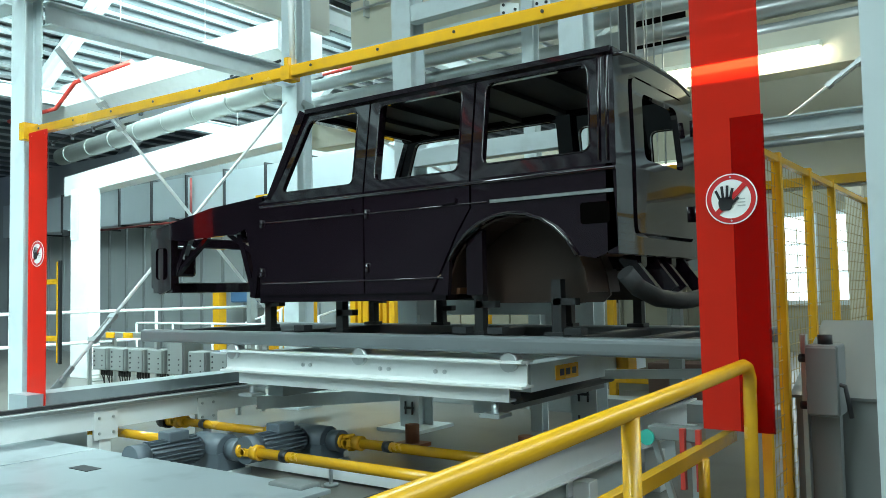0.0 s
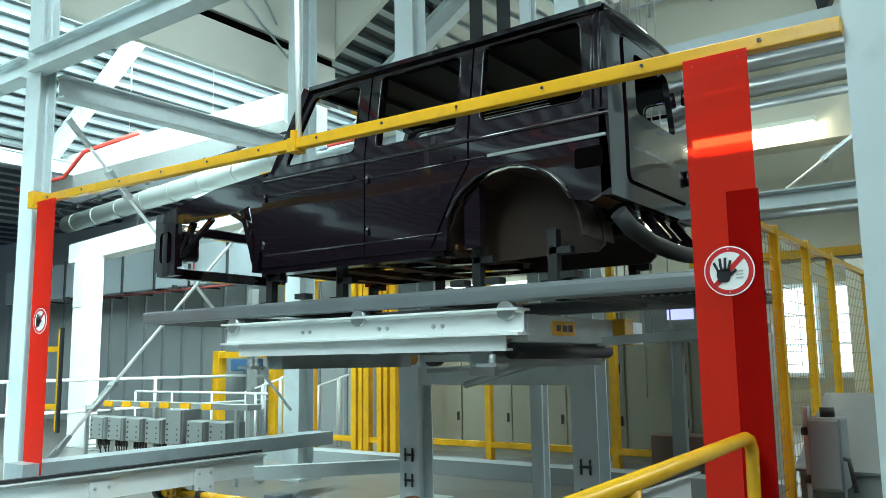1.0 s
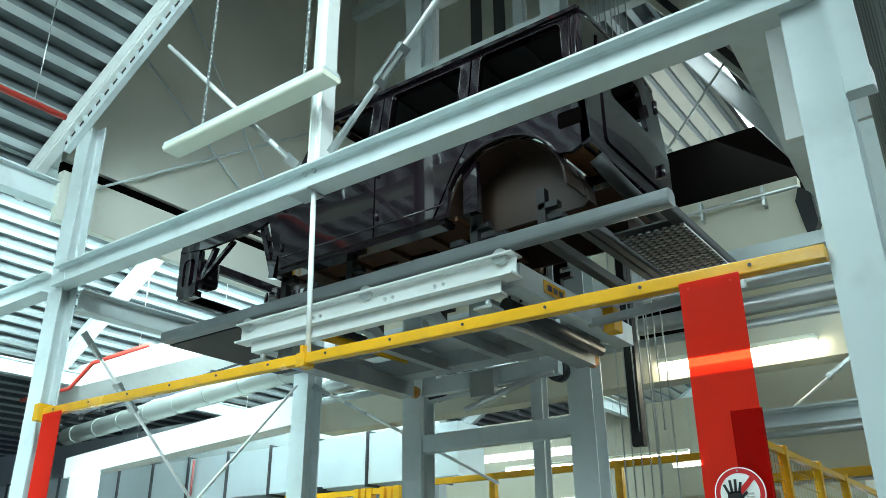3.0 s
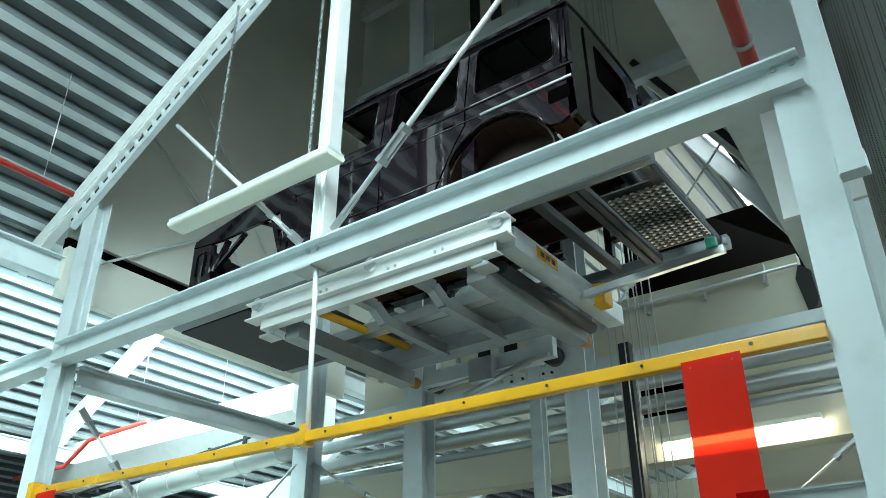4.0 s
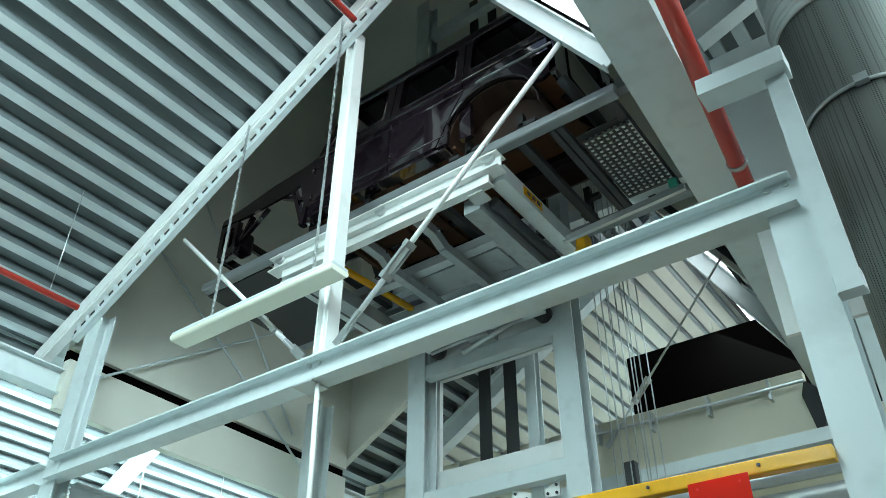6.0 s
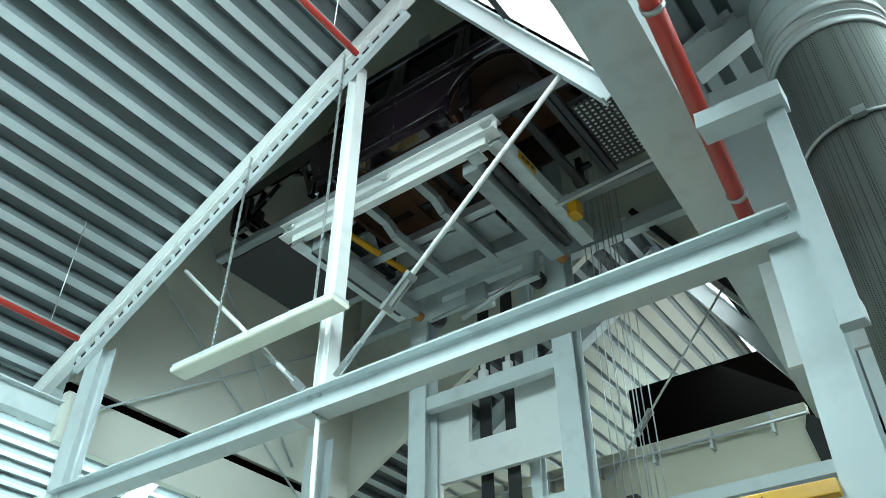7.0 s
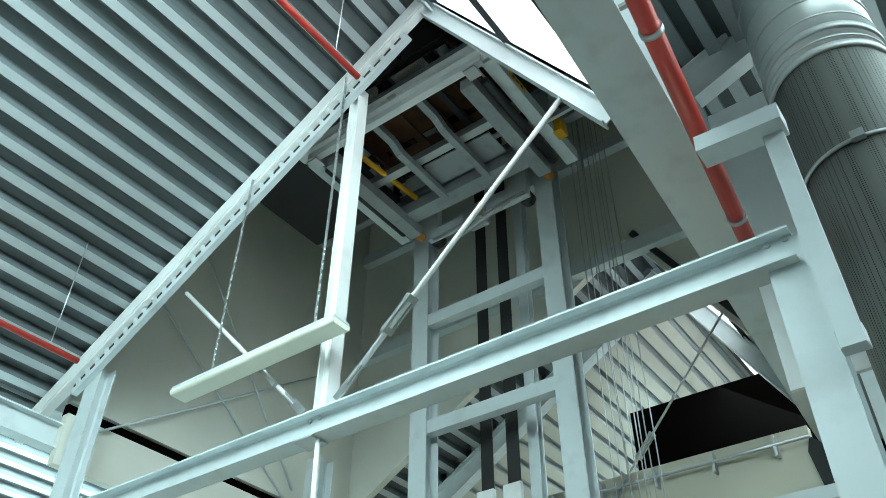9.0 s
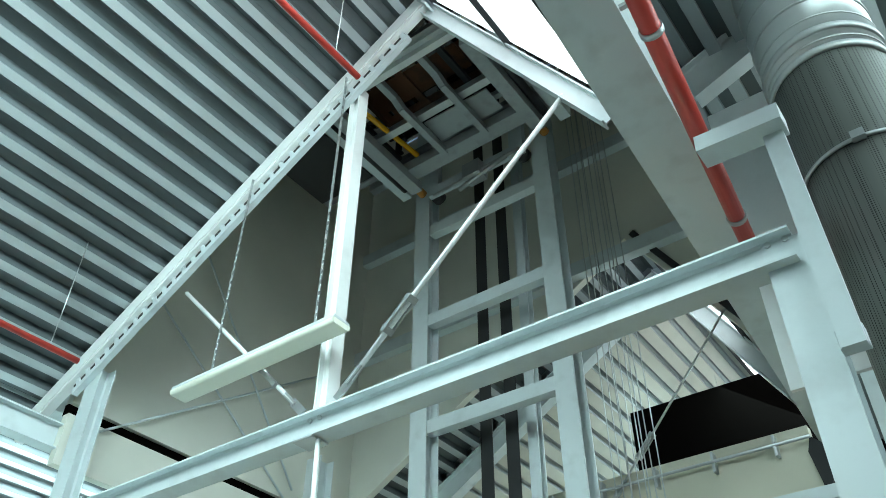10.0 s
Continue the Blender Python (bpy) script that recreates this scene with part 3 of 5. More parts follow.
        rod(bm, (x + 0.04, MY - 0.012, FLOOR + zz - 0.2), (x + 0.04, MY - 0.012, FLOOR + zz - 0.08), 0.01, 6)
        bar(bm, (x - 0.05, MY - 0.012, FLOOR + zz - 0.14), (x + 0.05, MY - 0.012, FLOOR + zz - 0.14), 0.02, 0.02)
        part("clamp_bolt", bm, DARK, th)
for z in (1.38, 2.78, 4.18, 5.58, 6.97, 8.37, 9.77, 11.17):
    part("cross_member", bbox(-4.86, -3.22, MY + 0.02, MY + 0.14, z - 0.08, z + 0.08, 0.006), STEEL, th)
for x in (-3.85,):
    bm = bmesh.new()
    ibeam(bm, (x, MY + 0.6, FLOOR), (x, MY + 0.6, 12.0), 0.12, 0.12, (0, 1, 0))
    part("guide_rail", bm, STEEL, th)
for xa, xb in ((-3.87, -3.67), (-3.37, -3.52)):
    g = part("gusset_plate", slab([[(xa, 4.105), (xb, 4.04), (xb, 3.965), (xa, 3.965)]], lambda u, v, w: (u, MY + 0.10 + w, v), 0.012), WHITE, th)
    singles("bolt", [(xa + (xb - xa) * f, MY + 0.10, z) for f, z in ((0.2, 4.06), (0.2, 3.99), (0.8, 3.995))], (0, -1, 0), 0.014, 0.012, DARK, g)
for x in (-4.42, -4.10):
    part("lift_belt", bbox(x, x + 0.15, MY + 0.42, MY + 0.43, 4.4, 12.0), BLACK, th, "black toothed lift belt")

# ---------------------------------------------------------------- shaft above the roof
# back lining above the roof line
lw = [(-7.42, roof_z(-7.42) + 0.1), (RX, RZ + 0.05), (FX - 0.02, FZ + 0.1), (FX - 0.02, 12.4), (-7.42, 12.4)]
solo("wall_shaft_back", slab([lw], lambda u, v, w: (u, BACK + 0.02 + w, v), 0.1), SHAFT, "grey sheet lining at the back of the lift shaft", "wall", kind="structure")
lf = [(-7.3, roof_z(-7.3) + 0.45), (RX + 0.1, RZ + 0.5), (FX + 0.1, FZ + 0.4), (FX + 0.1, 12.4), (-7.3, 12.4)]
solo("wall_shaft_front", slab([lf], lambda u, v, w: (u, FRONT + 0.1 - w, v), 0.1), SHAFT, "grey sheet lining at the front of the lift shaft", "wall", kind="structure")
solo("wall_shaft_west", bbox(-7.4, -7.3, FRONT + 0.1, BACK, 5.5, 12.4), SHAFT, "grey sheet lining of the lift shaft", "wall", kind="structure")
solo("wall_shaft_west_foot", bbox(-7.4, -7.3, FRONT + 0.1, BACK, 4.85, 5.38), SHAFT, "pale panel below the slot of the shaft lining", "wall", kind="structure")
# slot filled with a black strip that paints its shade
solo("trim", bbox(-7.42, -7.36, FRONT + 0.1, BACK, 5.38, 5.5), VOIDSHADE, "black strip standing in for the shaded slot of the shaft lining", "trim", kind="structure")
for a, b in (((-7.24, 3.8, 5.2), (-7.24, 7.2, 7.6)), ((-7.24, 3.75, 7.4), (-7.24, 7.3, 4.9)), ((-7.22, 4.4, 8.4), (-7.22, 6.6, 5.6))):
    bm = bmesh.new()
    rod(bm, a, b, 0.014, 8)
    solo("wall_brace", bm, STEEL, "thin grey bracing rod before the shaft lining", "brace", "shaft braces")
for z in (8.0, 9.9, 11.6):
    solo("shaft_girt", bbox(-7.3, FX, BACK - 0.12, BACK + 0.02, z - 0.1, z + 0.1), STEEL, "horizontal grey steel girt of the shaft", "beam", "shaft girts")
solo("wall_shaft_east", bbox(FX + 0.0, FX + 0.1, FRONT, BACK, FZ + 0.5, 12.4), SHAFT, "grey sheet lining of the lift shaft", "wall", kind="structure")
solo("ceiling_shaft", bbox(-7.4, FX + 0.1, FRONT, BACK, 12.4, 12.5), SHAFT, "dark grey ceiling of the lift shaft", "ceiling", kind="structure")
# ---------------------------------------------------------------- lift carriage
origin(0, 0, 0.097)
CX0, CX1, CY0, CY1, CZ = -5.045, -2.455, 4.12, 6.0, 1.01
carriage = thing("lift_carriage", (-3.78, 5.2, 0.66), "white and pale grey steel lift carriage with a fork frame", "lift carriage")
bm = bmesh.new()
ibeam(bm, (CX0, CY0 + 0.07, CZ - 0.078), (CX1, CY0 + 0.07, CZ - 0.078), 0.14, 0.156)
part("front_beam", bm, WHITE, carriage)
singles("beam_bolt", [(x + d, CY0 + 0.065, CZ - 0.085) for x in (-4.2, -3.5, -3.06) for d in (-0.035, 0.035)], (0, -1, 0), 0.014, 0.012, GALV, carriage)
for x in (-4.95, -3.70, -2.56):
    bm = bmesh.new()
    rod(bm, (x, CY0 + 0.03, CZ - 0.012), (x, CY0 + 0.11, CZ - 0.012), 0.055, 16)
    part("support_roller", bm, GALV, carriage)
bm = bmesh.new()
channel(bm, (CX0 + 0.14, CY0 + 0.1, CZ - 0.2), (CX1 - 0.12, CY0 + 0.1, CZ - 0.2), 0.08, 0.085)
part("lower_beam", bm, WHITE, carriage)
for x in (CX0 + 0.24, CX1 - 0.24):
    bm = bmesh.new()
    rod(bm, (x, CY0 + 0.1, CZ - 0.32), (x, CY0 + 0.1, CZ - 0.26), 0.022, 8)
    box(bm, x - 0.07, x + 0.07, CY0 + 0.03, CY0 + 0.17, CZ - 0.335, CZ - 0.315)
    part("foot", bm, GALV, carriage)
for s, x in ((1, CX1 - 0.1), (-1, CX0 + 0.1)):
    bm = bmesh.new()
    box(bm, x - 0.07, x + 0.07, CY0 + 0.16, CY1, CZ - 0.19, CZ - 0.03)
    part("side_beam", bm, STEEL, carriage)
    bm = bmesh.new()
    box(bm, x - s * 0.28 - 0.08, x - s * 0.28 + 0.08, CY0 + 0.2, CY1 - 0.15, CZ - 0.34, CZ - 0.2)
    part("fork_arm", bm, FORK, carriage)
    bm = bmesh.new()
    rod(bm, (x - s * 0.28, CY1 - 0.14, CZ - 0.27), (x - s * 0.28, CY1 - 0.02, CZ - 0.27), 0.055, 12)
    part("buffer", bm, mat("orange_buffer_rubber", (0.45, 0.2, 0.03), 0.6), carriage, "orange rubber buffer")
    bm = bmesh.new()
    rod(bm, (x - s * 0.13, CY0 + 0.3, CZ - 0.24), (x - s * 0.13, CY1 - 0.2, CZ - 0.24), 0.05, 12)
    part("roller_shaft", bm, DARK, carriage)
part("sticker", bbox(CX1 - 0.026, CX1 - 0.022, CY0 + 0.45, CY0 + 0.75, CZ - 0.15, CZ - 0.06), YELLOW, carriage, "yellow warning sticker with dark bars")
for q in range(3):
    part("sticker_bar", bbox(CX1 - 0.021, CX1 - 0.018, CY0 + 0.5 + q * 0.08, CY0 + 0.55 + q * 0.08, CZ - 0.125, CZ - 0.085), DARK, carriage)
part("sensor_box", bbox(CX1 - 0.05, CX1 + 0.06, CY0 + 1.35, CY0 + 1.5, CZ - 0.2, CZ - 0.02, 0.01), YELLOW, carriage, "yellow sensor housing")
part("rear_beam", bbox(CX0 + 0.2, CX1 - 0.2, CY1 - 0.45, CY1 - 0.25, CZ - 0.22, CZ - 0.06), FORK, carriage)
part("middle_beam", bbox(CX0 + 0.2, CX1 - 0.2, CY0 + 0.85, CY0 + 0.95, CZ - 0.14, CZ - 0.04), GALV, carriage)
for x in (-4.05, -3.45):
    bm = bmesh.new()
    bar(bm, (x, CY0 + 0.16, CZ - 0.1), (x, CY0 + 0.5, CZ - 0.1), 0.08, 0.09)
    bar(bm, (x, CY0 + 0.5, CZ - 0.1), (x + 0.02, CY0 + 0.62, CZ - 0.2), 0.08, 0.09)
    bar(bm, (x + 0.02, CY0 + 0.6, CZ - 0.2), (x + 0.02, CY1 - 0.4, CZ - 0.2), 0.08, 0.09)
    part("cross_bar", bm, FORK, carriage)
bm = bmesh.new()
rod(bm, (-4.5, CY0 + 0.3, CZ - 0.1), (-4.4, CY1 - 0.5, CZ - 0.1), 0.035, 10)
part("yellow_shaft", bm, YELLOW, carriage)
bm = bmesh.new()
box(bm, -4.0, -3.1, CY0 + 1.0, CY0 + 1.35, CZ - 0.12, CZ - 0.1)
part("cover_plate", bm, FORK, carriage)
# sensor arm that reaches past the rear end
SA0, SA1 = (-2.52, 5.3, 0.83), (-1.375, 5.3, 0.885)
arm = part("sensor_arm", profile(bmesh.new(), SA0, SA1, [(-0.02, -0.03), (0.02, -0.03), (0.02, 0.03), (-0.02, 0.03)]), GALV, carriage)
part("sensor", bbox(SA1[0] - 0.12, SA1[0] - 0.04, SA1[1] - 0.05, SA1[1] + 0.0, SA1[2] + 0.02, SA1[2] + 0.10, 0.008), mat("green_sensor", (0.04, 0.30, 0.22), 0.4), arm, "small green sensor")
# mast slide
part("slide_frame", slab([[(-4.62, CZ - 0.3), (-3.18, CZ - 0.3), (-3.18, CZ + 1.1), (-4.62, CZ + 1.1)], [(-4.46, CZ - 0.16), (-3.34, CZ - 0.16), (-3.34, CZ + 0.96), (-4.46, CZ + 0.96)]], lambda u, v, w: (u, MY - 0.18 + w, v), 0.08), STEEL, carriage)
for x in (-4.55, -3.25):
    for z in (CZ - 0.25, CZ + 0.95):
        bm = bmesh.new()
        rod(bm, (x, MY - 0.1, z), (x, MY + 0.0, z), 0.09, 14)
        part("guide_roller", bm, DARK, carriage)
bm = bmesh.new()
box(bm, -4.0, -3.75, MY - 0.3, MY - 0.1, CZ - 0.42, CZ - 0.2)
rod(bm, (-4.5, MY - 0.22, CZ - 0.38), (-3.2, MY - 0.22, CZ - 0.3), 0.02, 8)
rod(bm, (-4.1, MY - 0.22, CZ - 0.5), (-3.4, MY - 0.22, CZ - 0.32), 0.03, 8)
part("catch_gear", bm, GALV, carriage)

# ---------------------------------------------------------------- counterweight behind the mast
origin(0, 0, 0)
WT = 11.54   # top edge at the start
counterweight = thing("counterweight", (-3.95, MY + 0.5, WT - 2.6), "white steel counterweight frame with a square opening", "counterweight")
cwl = [[(-4.97, WT - 2.4), (-3.3, WT - 2.4), (-3.3, WT), (-4.97, WT)],
       [(-4.48, WT - 0.70), (-3.9, WT - 0.70), (-3.9, WT - 0.10), (-4.48, WT - 0.10)],
       [(-4.85, WT - 2.1), (-3.42, WT - 2.1), (-3.42, WT - 1.07), (-4.85, WT - 1.07)]]
part("frame_plate", slab(cwl, lambda u, v, w: (u, MY + 0.3 + w, v), 0.06), WHITE, counterweight)
for x in (-4.42, -4.10):
    part("belt_clamp", bbox(x - 0.03, x + 0.18, MY + 0.36, MY + 0.415, WT + 0.25, WT + 0.52, 0.008), WHITE, counterweight)
    bm = bmesh.new()
    rod(bm, (x + 0.1, MY + 0.36, WT + 0.1), (x + 0.1, MY + 0.36, WT + 0.26), 0.03, 8)
    box(bm, x + 0.05, x + 0.15, MY + 0.33, MY + 0.39, WT, WT + 0.12)
    part("eye_bolt", bm, WHITE, counterweight)

# ---------------------------------------------------------------- skid under the car body
origin(0, 0, 0.09)
SZ = 1.055
skid = thing("body_skid", (-3.7, 5.0, SZ), "grey steel skid carrying the car body", "skid")
for y in (4.2, 5.62):
    bm = bmesh.new()
    pr = rounded([(-0.055, 0.0), (0.055, 0.0), (0.055, 0.10), (-0.055, 0.10)], 0.03, 3)
    bm = slab([pr], lambda u, v, w, yy=y: (-6.08 + w, yy + u, SZ + v), 4.66)
    part("runner", bm, mat("skid_grey_steel", (0.20, 0.22, 0.23), 0.4, 0.4, 0.1, 8, 0.02), skid)
for x in (-6.0, -4.75, -3.3, -2.3, -1.5):
    part("cross_tube", bbox(x - 0.04, x + 0.04, 4.25, 5.57, SZ + 0.02, SZ + 0.09, 0.01), DARK, skid)
for x, h in ((-4.72, 0.33), (-4.0, 0.22), (-2.85, 0.30), (-2.32, 0.32)):
    for y in (4.33, 5.5):
        bm = bmesh.new()
        box(bm, x - 0.03, x + 0.03, y - 0.03, y + 0.03, SZ + 0.1, SZ + 0.1 + h)
        box(bm, x - 0.02, x + 0.12, y - 0.03, y + 0.03, SZ + 0.08 + h * 0.6, SZ + 0.12 + h * 0.6)
        box(bm, x - 0.07, x + 0.05, y - 0.05, y + 0.05, SZ + 0.095, SZ + 0.12)
        part("support_post", bm, BLACK, skid)
for x in (-4.25, -2.9, -2.65, -2.15):
    bm = bmesh.new()
    box(bm, x - 0.05, x + 0.05, 4.16, 4.24, SZ + 0.112, SZ + 0.15)
    part("locating_block", bm, DARK, skid)

part("end_pan", bbox(-6.1, -5.2, 4.26, 5.56, SZ + 0.0, SZ + 0.02), BLACK, skid, "black flat drip pan")
for x in (-2.02, -1.95):
    part("cross_tube", bbox(x - 0.03, x + 0.03, 4.25, 5.57, SZ + 0.01, SZ + 0.07, 0.01), DARK, skid)
part("grating_tray", bbox(-1.9, -1.46, 4.45, 5.4, SZ + 0.03, SZ + 0.04), BLACK, skid, "black grating tray")
for i in range(8):
    part("grating_bar", bbox(-1.87 + i * 0.054, -1.845 + i * 0.054, 4.5, 5.35, SZ + 0.004, SZ + 0.016), GALV, skid)
for i in range(17):
    part("grating_rib", bbox(-1.88, -1.47, 4.5 + i * 0.052, 4.522 + i * 0.052, SZ + 0.0, SZ + 0.006), DARK, skid)

# ---------------------------------------------------------------- the car body
origin(0, 0, 0.055)
Y0, Y1 = 4.15, 5.55           # near and far side
RXX = -1.865                  # rear corner


def U(u):                     # distance forward from the rear corner
    return RXX - u * 0.945


car = thing("car_body", (-3.9, 5.0, 1.35), "glossy black painted boxy off-road car body shell without glass or wheels", "car body")
SILL, BELT, TOP = 1.415, 2.10, 2.715


def tumble(v):
    """The sides lean in above the belt."""
    return 0.09 * max(0.0, (v - BELT)) / (TOP - BELT)


def clip(loop, keep):
    """The part of a polygon above (keep 1) or below (keep -1) the belt."""
    out = []
    for (u0, v0), (u1, v1) in zip(loop, loop[1:] + loop[:1]):
        i0, i1 = keep * (v0 - BELT) >= 0, keep * (v1 - BELT) >= 0
        if i0:
            out.append((u0, v0))
        if i0 != i1:
            t = (BELT - v0) / (v1 - v0)
            out.append((u0 + t * (u1 - u0), BELT))
    return out


def side_sheet(name, loops, y, s, thick=0.03, lift=0.0, material=PAINT, label=""):
    bm = bmesh.new()
    for keep in (-1, 1):
        lp = [q for q in (clip(list(l), keep) for l in loops) if len(q) > 2]
        if lp:
            piece = slab(lp, lambda u, v, w: (U(u), y + s * (tumble(v) + w - lift), v), thick)
            me = bpy.data.meshes.new("piece")
            piece.to_mesh(me)
            piece.free()
            bm.from_mesh(me)
            bpy.data.meshes.remove(me)
    bmesh.ops.remove_doubles(bm, verts=bm.verts[:], dist=0.0005)
    return part(name, bm, material, car, label)


# outline pieces as (distance forward, height)
win_f = rounded([(1.98, 2.16), (2.70, 2.16), (2.46, 2.66), (1.98, 2.66)], 0.05)
win_r = rounded([(1.08, 2.16), (1.78, 2.16), (1.78, 2.67), (1.08, 2.67)], 0.05)
win_q = rounded([(0.16, 2.18), (0.90, 2.18), (0.90, 2.68), (0.20, 2.68)], 0.06)
win_q1 = rounded([(0.44, 2.18), (0.90, 2.18), (0.90, 2.60), (0.44, 2.60)], 0.06)
win_q2 = rounded([(0.14, 2.22), (0.34, 2.22), (0.34, 2.50), (0.14, 2.50)], 0.05)
arch = [(0.70 + 0.50 * math.cos(a), 1.42 + 0.46 * math.sin(a)) for a in [math.pi * i / 14 for i in range(15)]]
front_door = [(1.88, SILL + 0.02), (2.93, SILL + 0.02), (2.94, 2.10), (2.80, 2.14), (2.52, 2.72), (1.88, 2.72)]
rear_door = [(1.30, SILL + 0.02), (1.865, SILL + 0.02), (1.865, 2.72), (0.99, 2.72), (0.99, 1.93), (1.10, 1.78)]
quarter = [(0.0, 1.66), (0.14, 1.60)] + [(u, v) for u, v in reversed(arch) if v > 1.60] + [(1.17, SILL), (1.29, SILL), (1.09, 1.77), (0.975, 1.93), (0.975, 2.74), (0.06, 2.76)]
for y, s in ((Y0, 1), (Y1, -1)):
    side_sheet("front_door", [front_door, win_f], y, s, 0.035)
    side_sheet("rear_door", [rear_door, win_r], y, s, 0.035)
    side_sheet("quarter_panel", [quarter] + ([win_q] if s > 0 else [win_q1, win_q2]), y, s, 0.035)
    for wl in ([win_f, win_r, win_q] if s > 0 else [win_f, win_r, win_q1, win_q2]):
        bm = bmesh.new()
        lp = [(U(u), y + s * (tumble(v) - 0.002), v) for u, v in wl]
        tube(bm, lp + lp[:1], 0.005, 8)
        part("window_flange", bm, PAINT, car)
    for z, u0, u1, r in ((2.075, 0.0, 2.92, 0.012), (1.955, 0.86, 2.92, 0.005), (1.52, 1.2, 2.9, 0.006)):
        bm = bmesh.new()
        tube(bm, [(U(u0), y - s * 0.001, z), (U((u0 + u1) / 2), y - s * 0.003, z), (U(u1), y - s * 0.001, z)], r, 8)
        part("body_crease", bm, PAINT, car)
    # sill, pillars behind the door gaps
    bm = bmesh.new()
    box(bm, U(2.95), U(1.2), min(y + s * 0.02, y + s * 0.14), max(y + s * 0.02, y + s * 0.14), SILL - 0.03, SILL + 0.1)
    part("sill", bm, PAINT, car)
    for u0, u1 in ((1.80, 1.95), (0.93, 1.05)):
        side_sheet("door_pillar", [[(u0, SILL), (u1, SILL), (u1, 2.72), (u0, 2.72)]], y + s * 0.04, s, 0.05)
    # drip rail and belt crease
    bm = bmesh.new()
    yy = y + s * (tumble(TOP) - 0.012)
    bar(bm, (U(0.05), yy, 2.735), (U(2.50), yy, 2.725), 0.035, 0.03)
    part("drip_rail", bm, PAINT, car)
    bm = bmesh.new()
    bar(bm, (U(0.02), y - s * 0.006, 1.955), (U(0.83), y - s * 0.006, 1.955), 0.014, 0.018)
    part("side_trim", bm, GALV, car, "thin bright side trim strip")
    # wheel-arch lip
    bm = bmesh.new()
    pts = [(U(u), y - s * 0.012, v) for u, v in arch if v > 1.6]
    tube(bm, pts, 0.011, 8)
    part("arch_lip", bm, PAINT, car)
    # door handles, hinges
    for u, v in ((2.02, 1.98), (1.14, 1.98)):
        bm = bmesh.new()
        box(bm, U(u) - 0.05, U(u) + 0.05, min(y - s * 0.02, y + s * 0.01), max(y - s * 0.02, y + s * 0.01), v - 0.015, v + 0.015)
        part("handle_recess", bm, PAINT, car)
    for u, v in ((1.84, 1.95), (1.84, 1.6), (2.9, 1.95), (2.9, 1.6)):
        bm = bmesh.new()
        rod(bm, (U(u), y - s * 0.01, v - 0.03), (U(u), y - s * 0.01, v + 0.03), 0.012, 8)
        part("hinge", bm, PAINT, car)
    # tail lamp hole, its dark inside laid on as a flat black patch, and bumper corner
    side_sheet("lamp_hole_shade", [rounded([(0.045, 1.785), (0.225, 1.785), (0.225, 1.90), (0.045, 1.90)], 0.02)], y - s * 0.004, s, 0.004, material=VOIDSHADE)
    # front wing: a thin crowned sheet over an open frame
    bm = slab([[(2.95, 1.99), (2.95, 2.165), (3.6, 2.12), (4.40, 1.99), (4.42, 1.93), (4.0, 1.885), (3.3, 1.90)]], lambda u, v, w, y=y, s=s: (U(u), y + s * (0.06 + w), v), 0.03)
    part("front_wing", bm, PAINT, car)
    bm = bmesh.new()
    for a, b, r in (((3.0, 2.08), (3.12, 1.42), 0.045), ((3.12, 1.45), (3.32, 1.98), 0.035), ((3.05, 1.72), (3.5, 1.95), 0.03), ((3.95, 1.9), (4.12, 1.62), 0.03),
                    ((4.12, 1.62), (3.7, 1.9), 0.025), ((4.3, 1.95), (4.3, 1.5), 0.05), ((4.42, 1.93), (4.40, 1.55), 0.025), ((4.18, 1.92), (4.16, 1.55), 0.03), ((4.42, 1.5), (4.15, 1.5), 0.04), ((2.97, 1.8), (2.99, 1.38), 0.05)):
        bar(bm, (U(a[0]), y + s * 0.12, a[1]), (U(b[0]), y + s * 0.12, b[1]), r * 1.6, r * 1.3)
    part("front_frame", bm, PAINT, car)
    bm = bmesh.new()
    nn = 12
    for i in range(nn):
        a0, a1 = 2 * math.pi * i / nn, 2 * math.pi * (i + 1) / nn
        bar(bm, (U(4.38), y + s * 0.2 + 0.1 * math.cos(a0), 1.76 + 0.1 * math.sin(a0)), (U(4.38), y + s * 0.2 + 0.1 * math.cos(a1), 1.76 + 0.1 * math.sin(a1)), 0.03, 0.06)
    part("headlamp_ring", bm, PAINT, car)
    nose = [(4.14, 1.50), (4.30, 1.46), (4.42, 1.52), (4.43, 1.95), (4.14, 1.92)]
    hole = rounded([(4.19, 1.58), (4.36, 1.58), (4.36, 1.84), (4.19, 1.84)], 0.05)
    part("nose_panel", slab([nose, hole], lambda u, v, w, y=y, s=s: (U(u), y + s * (0.07 + w), v), 0.03), PAINT, car)
    part("lamp_bucket", bbox(U(4.34), U(4.16), min(y + s * 0.12, y + s * 0.34), max(y + s * 0.12, y + s * 0.34), 1.6, 1.86, 0.03), PAINT, car)
    part("cowl_side", slab([[(2.94, SILL + 0.1), (3.06, 1.62), (3.16, 1.95), (3.30, 2.12), (2.94, 2.16)]], lambda u, v, w, y=y, s=s: (U(u), y + s * (0.05 + w), v), 0.03), PAINT, car)
    # wheel housing
    bm = bmesh.new()
    n = 12
    for i in range(n):
        a0, a1 = math.pi * i / n, math.pi * (i + 1) / n
        vs = []
        for yy in (y + s * 0.04, y + s * 0.46):
            for aa in (a0, a1):
                vs.append(bm.verts.new((U(0.70 + 0.49 * math.cos(aa)), yy, 1.42 + 0.45 * math.sin(aa))))
        bm.faces.new((vs[0], vs[1], vs[3], vs[2]))
    bmesh.ops.remove_doubles(bm, verts=bm.verts[:], dist=0.001)
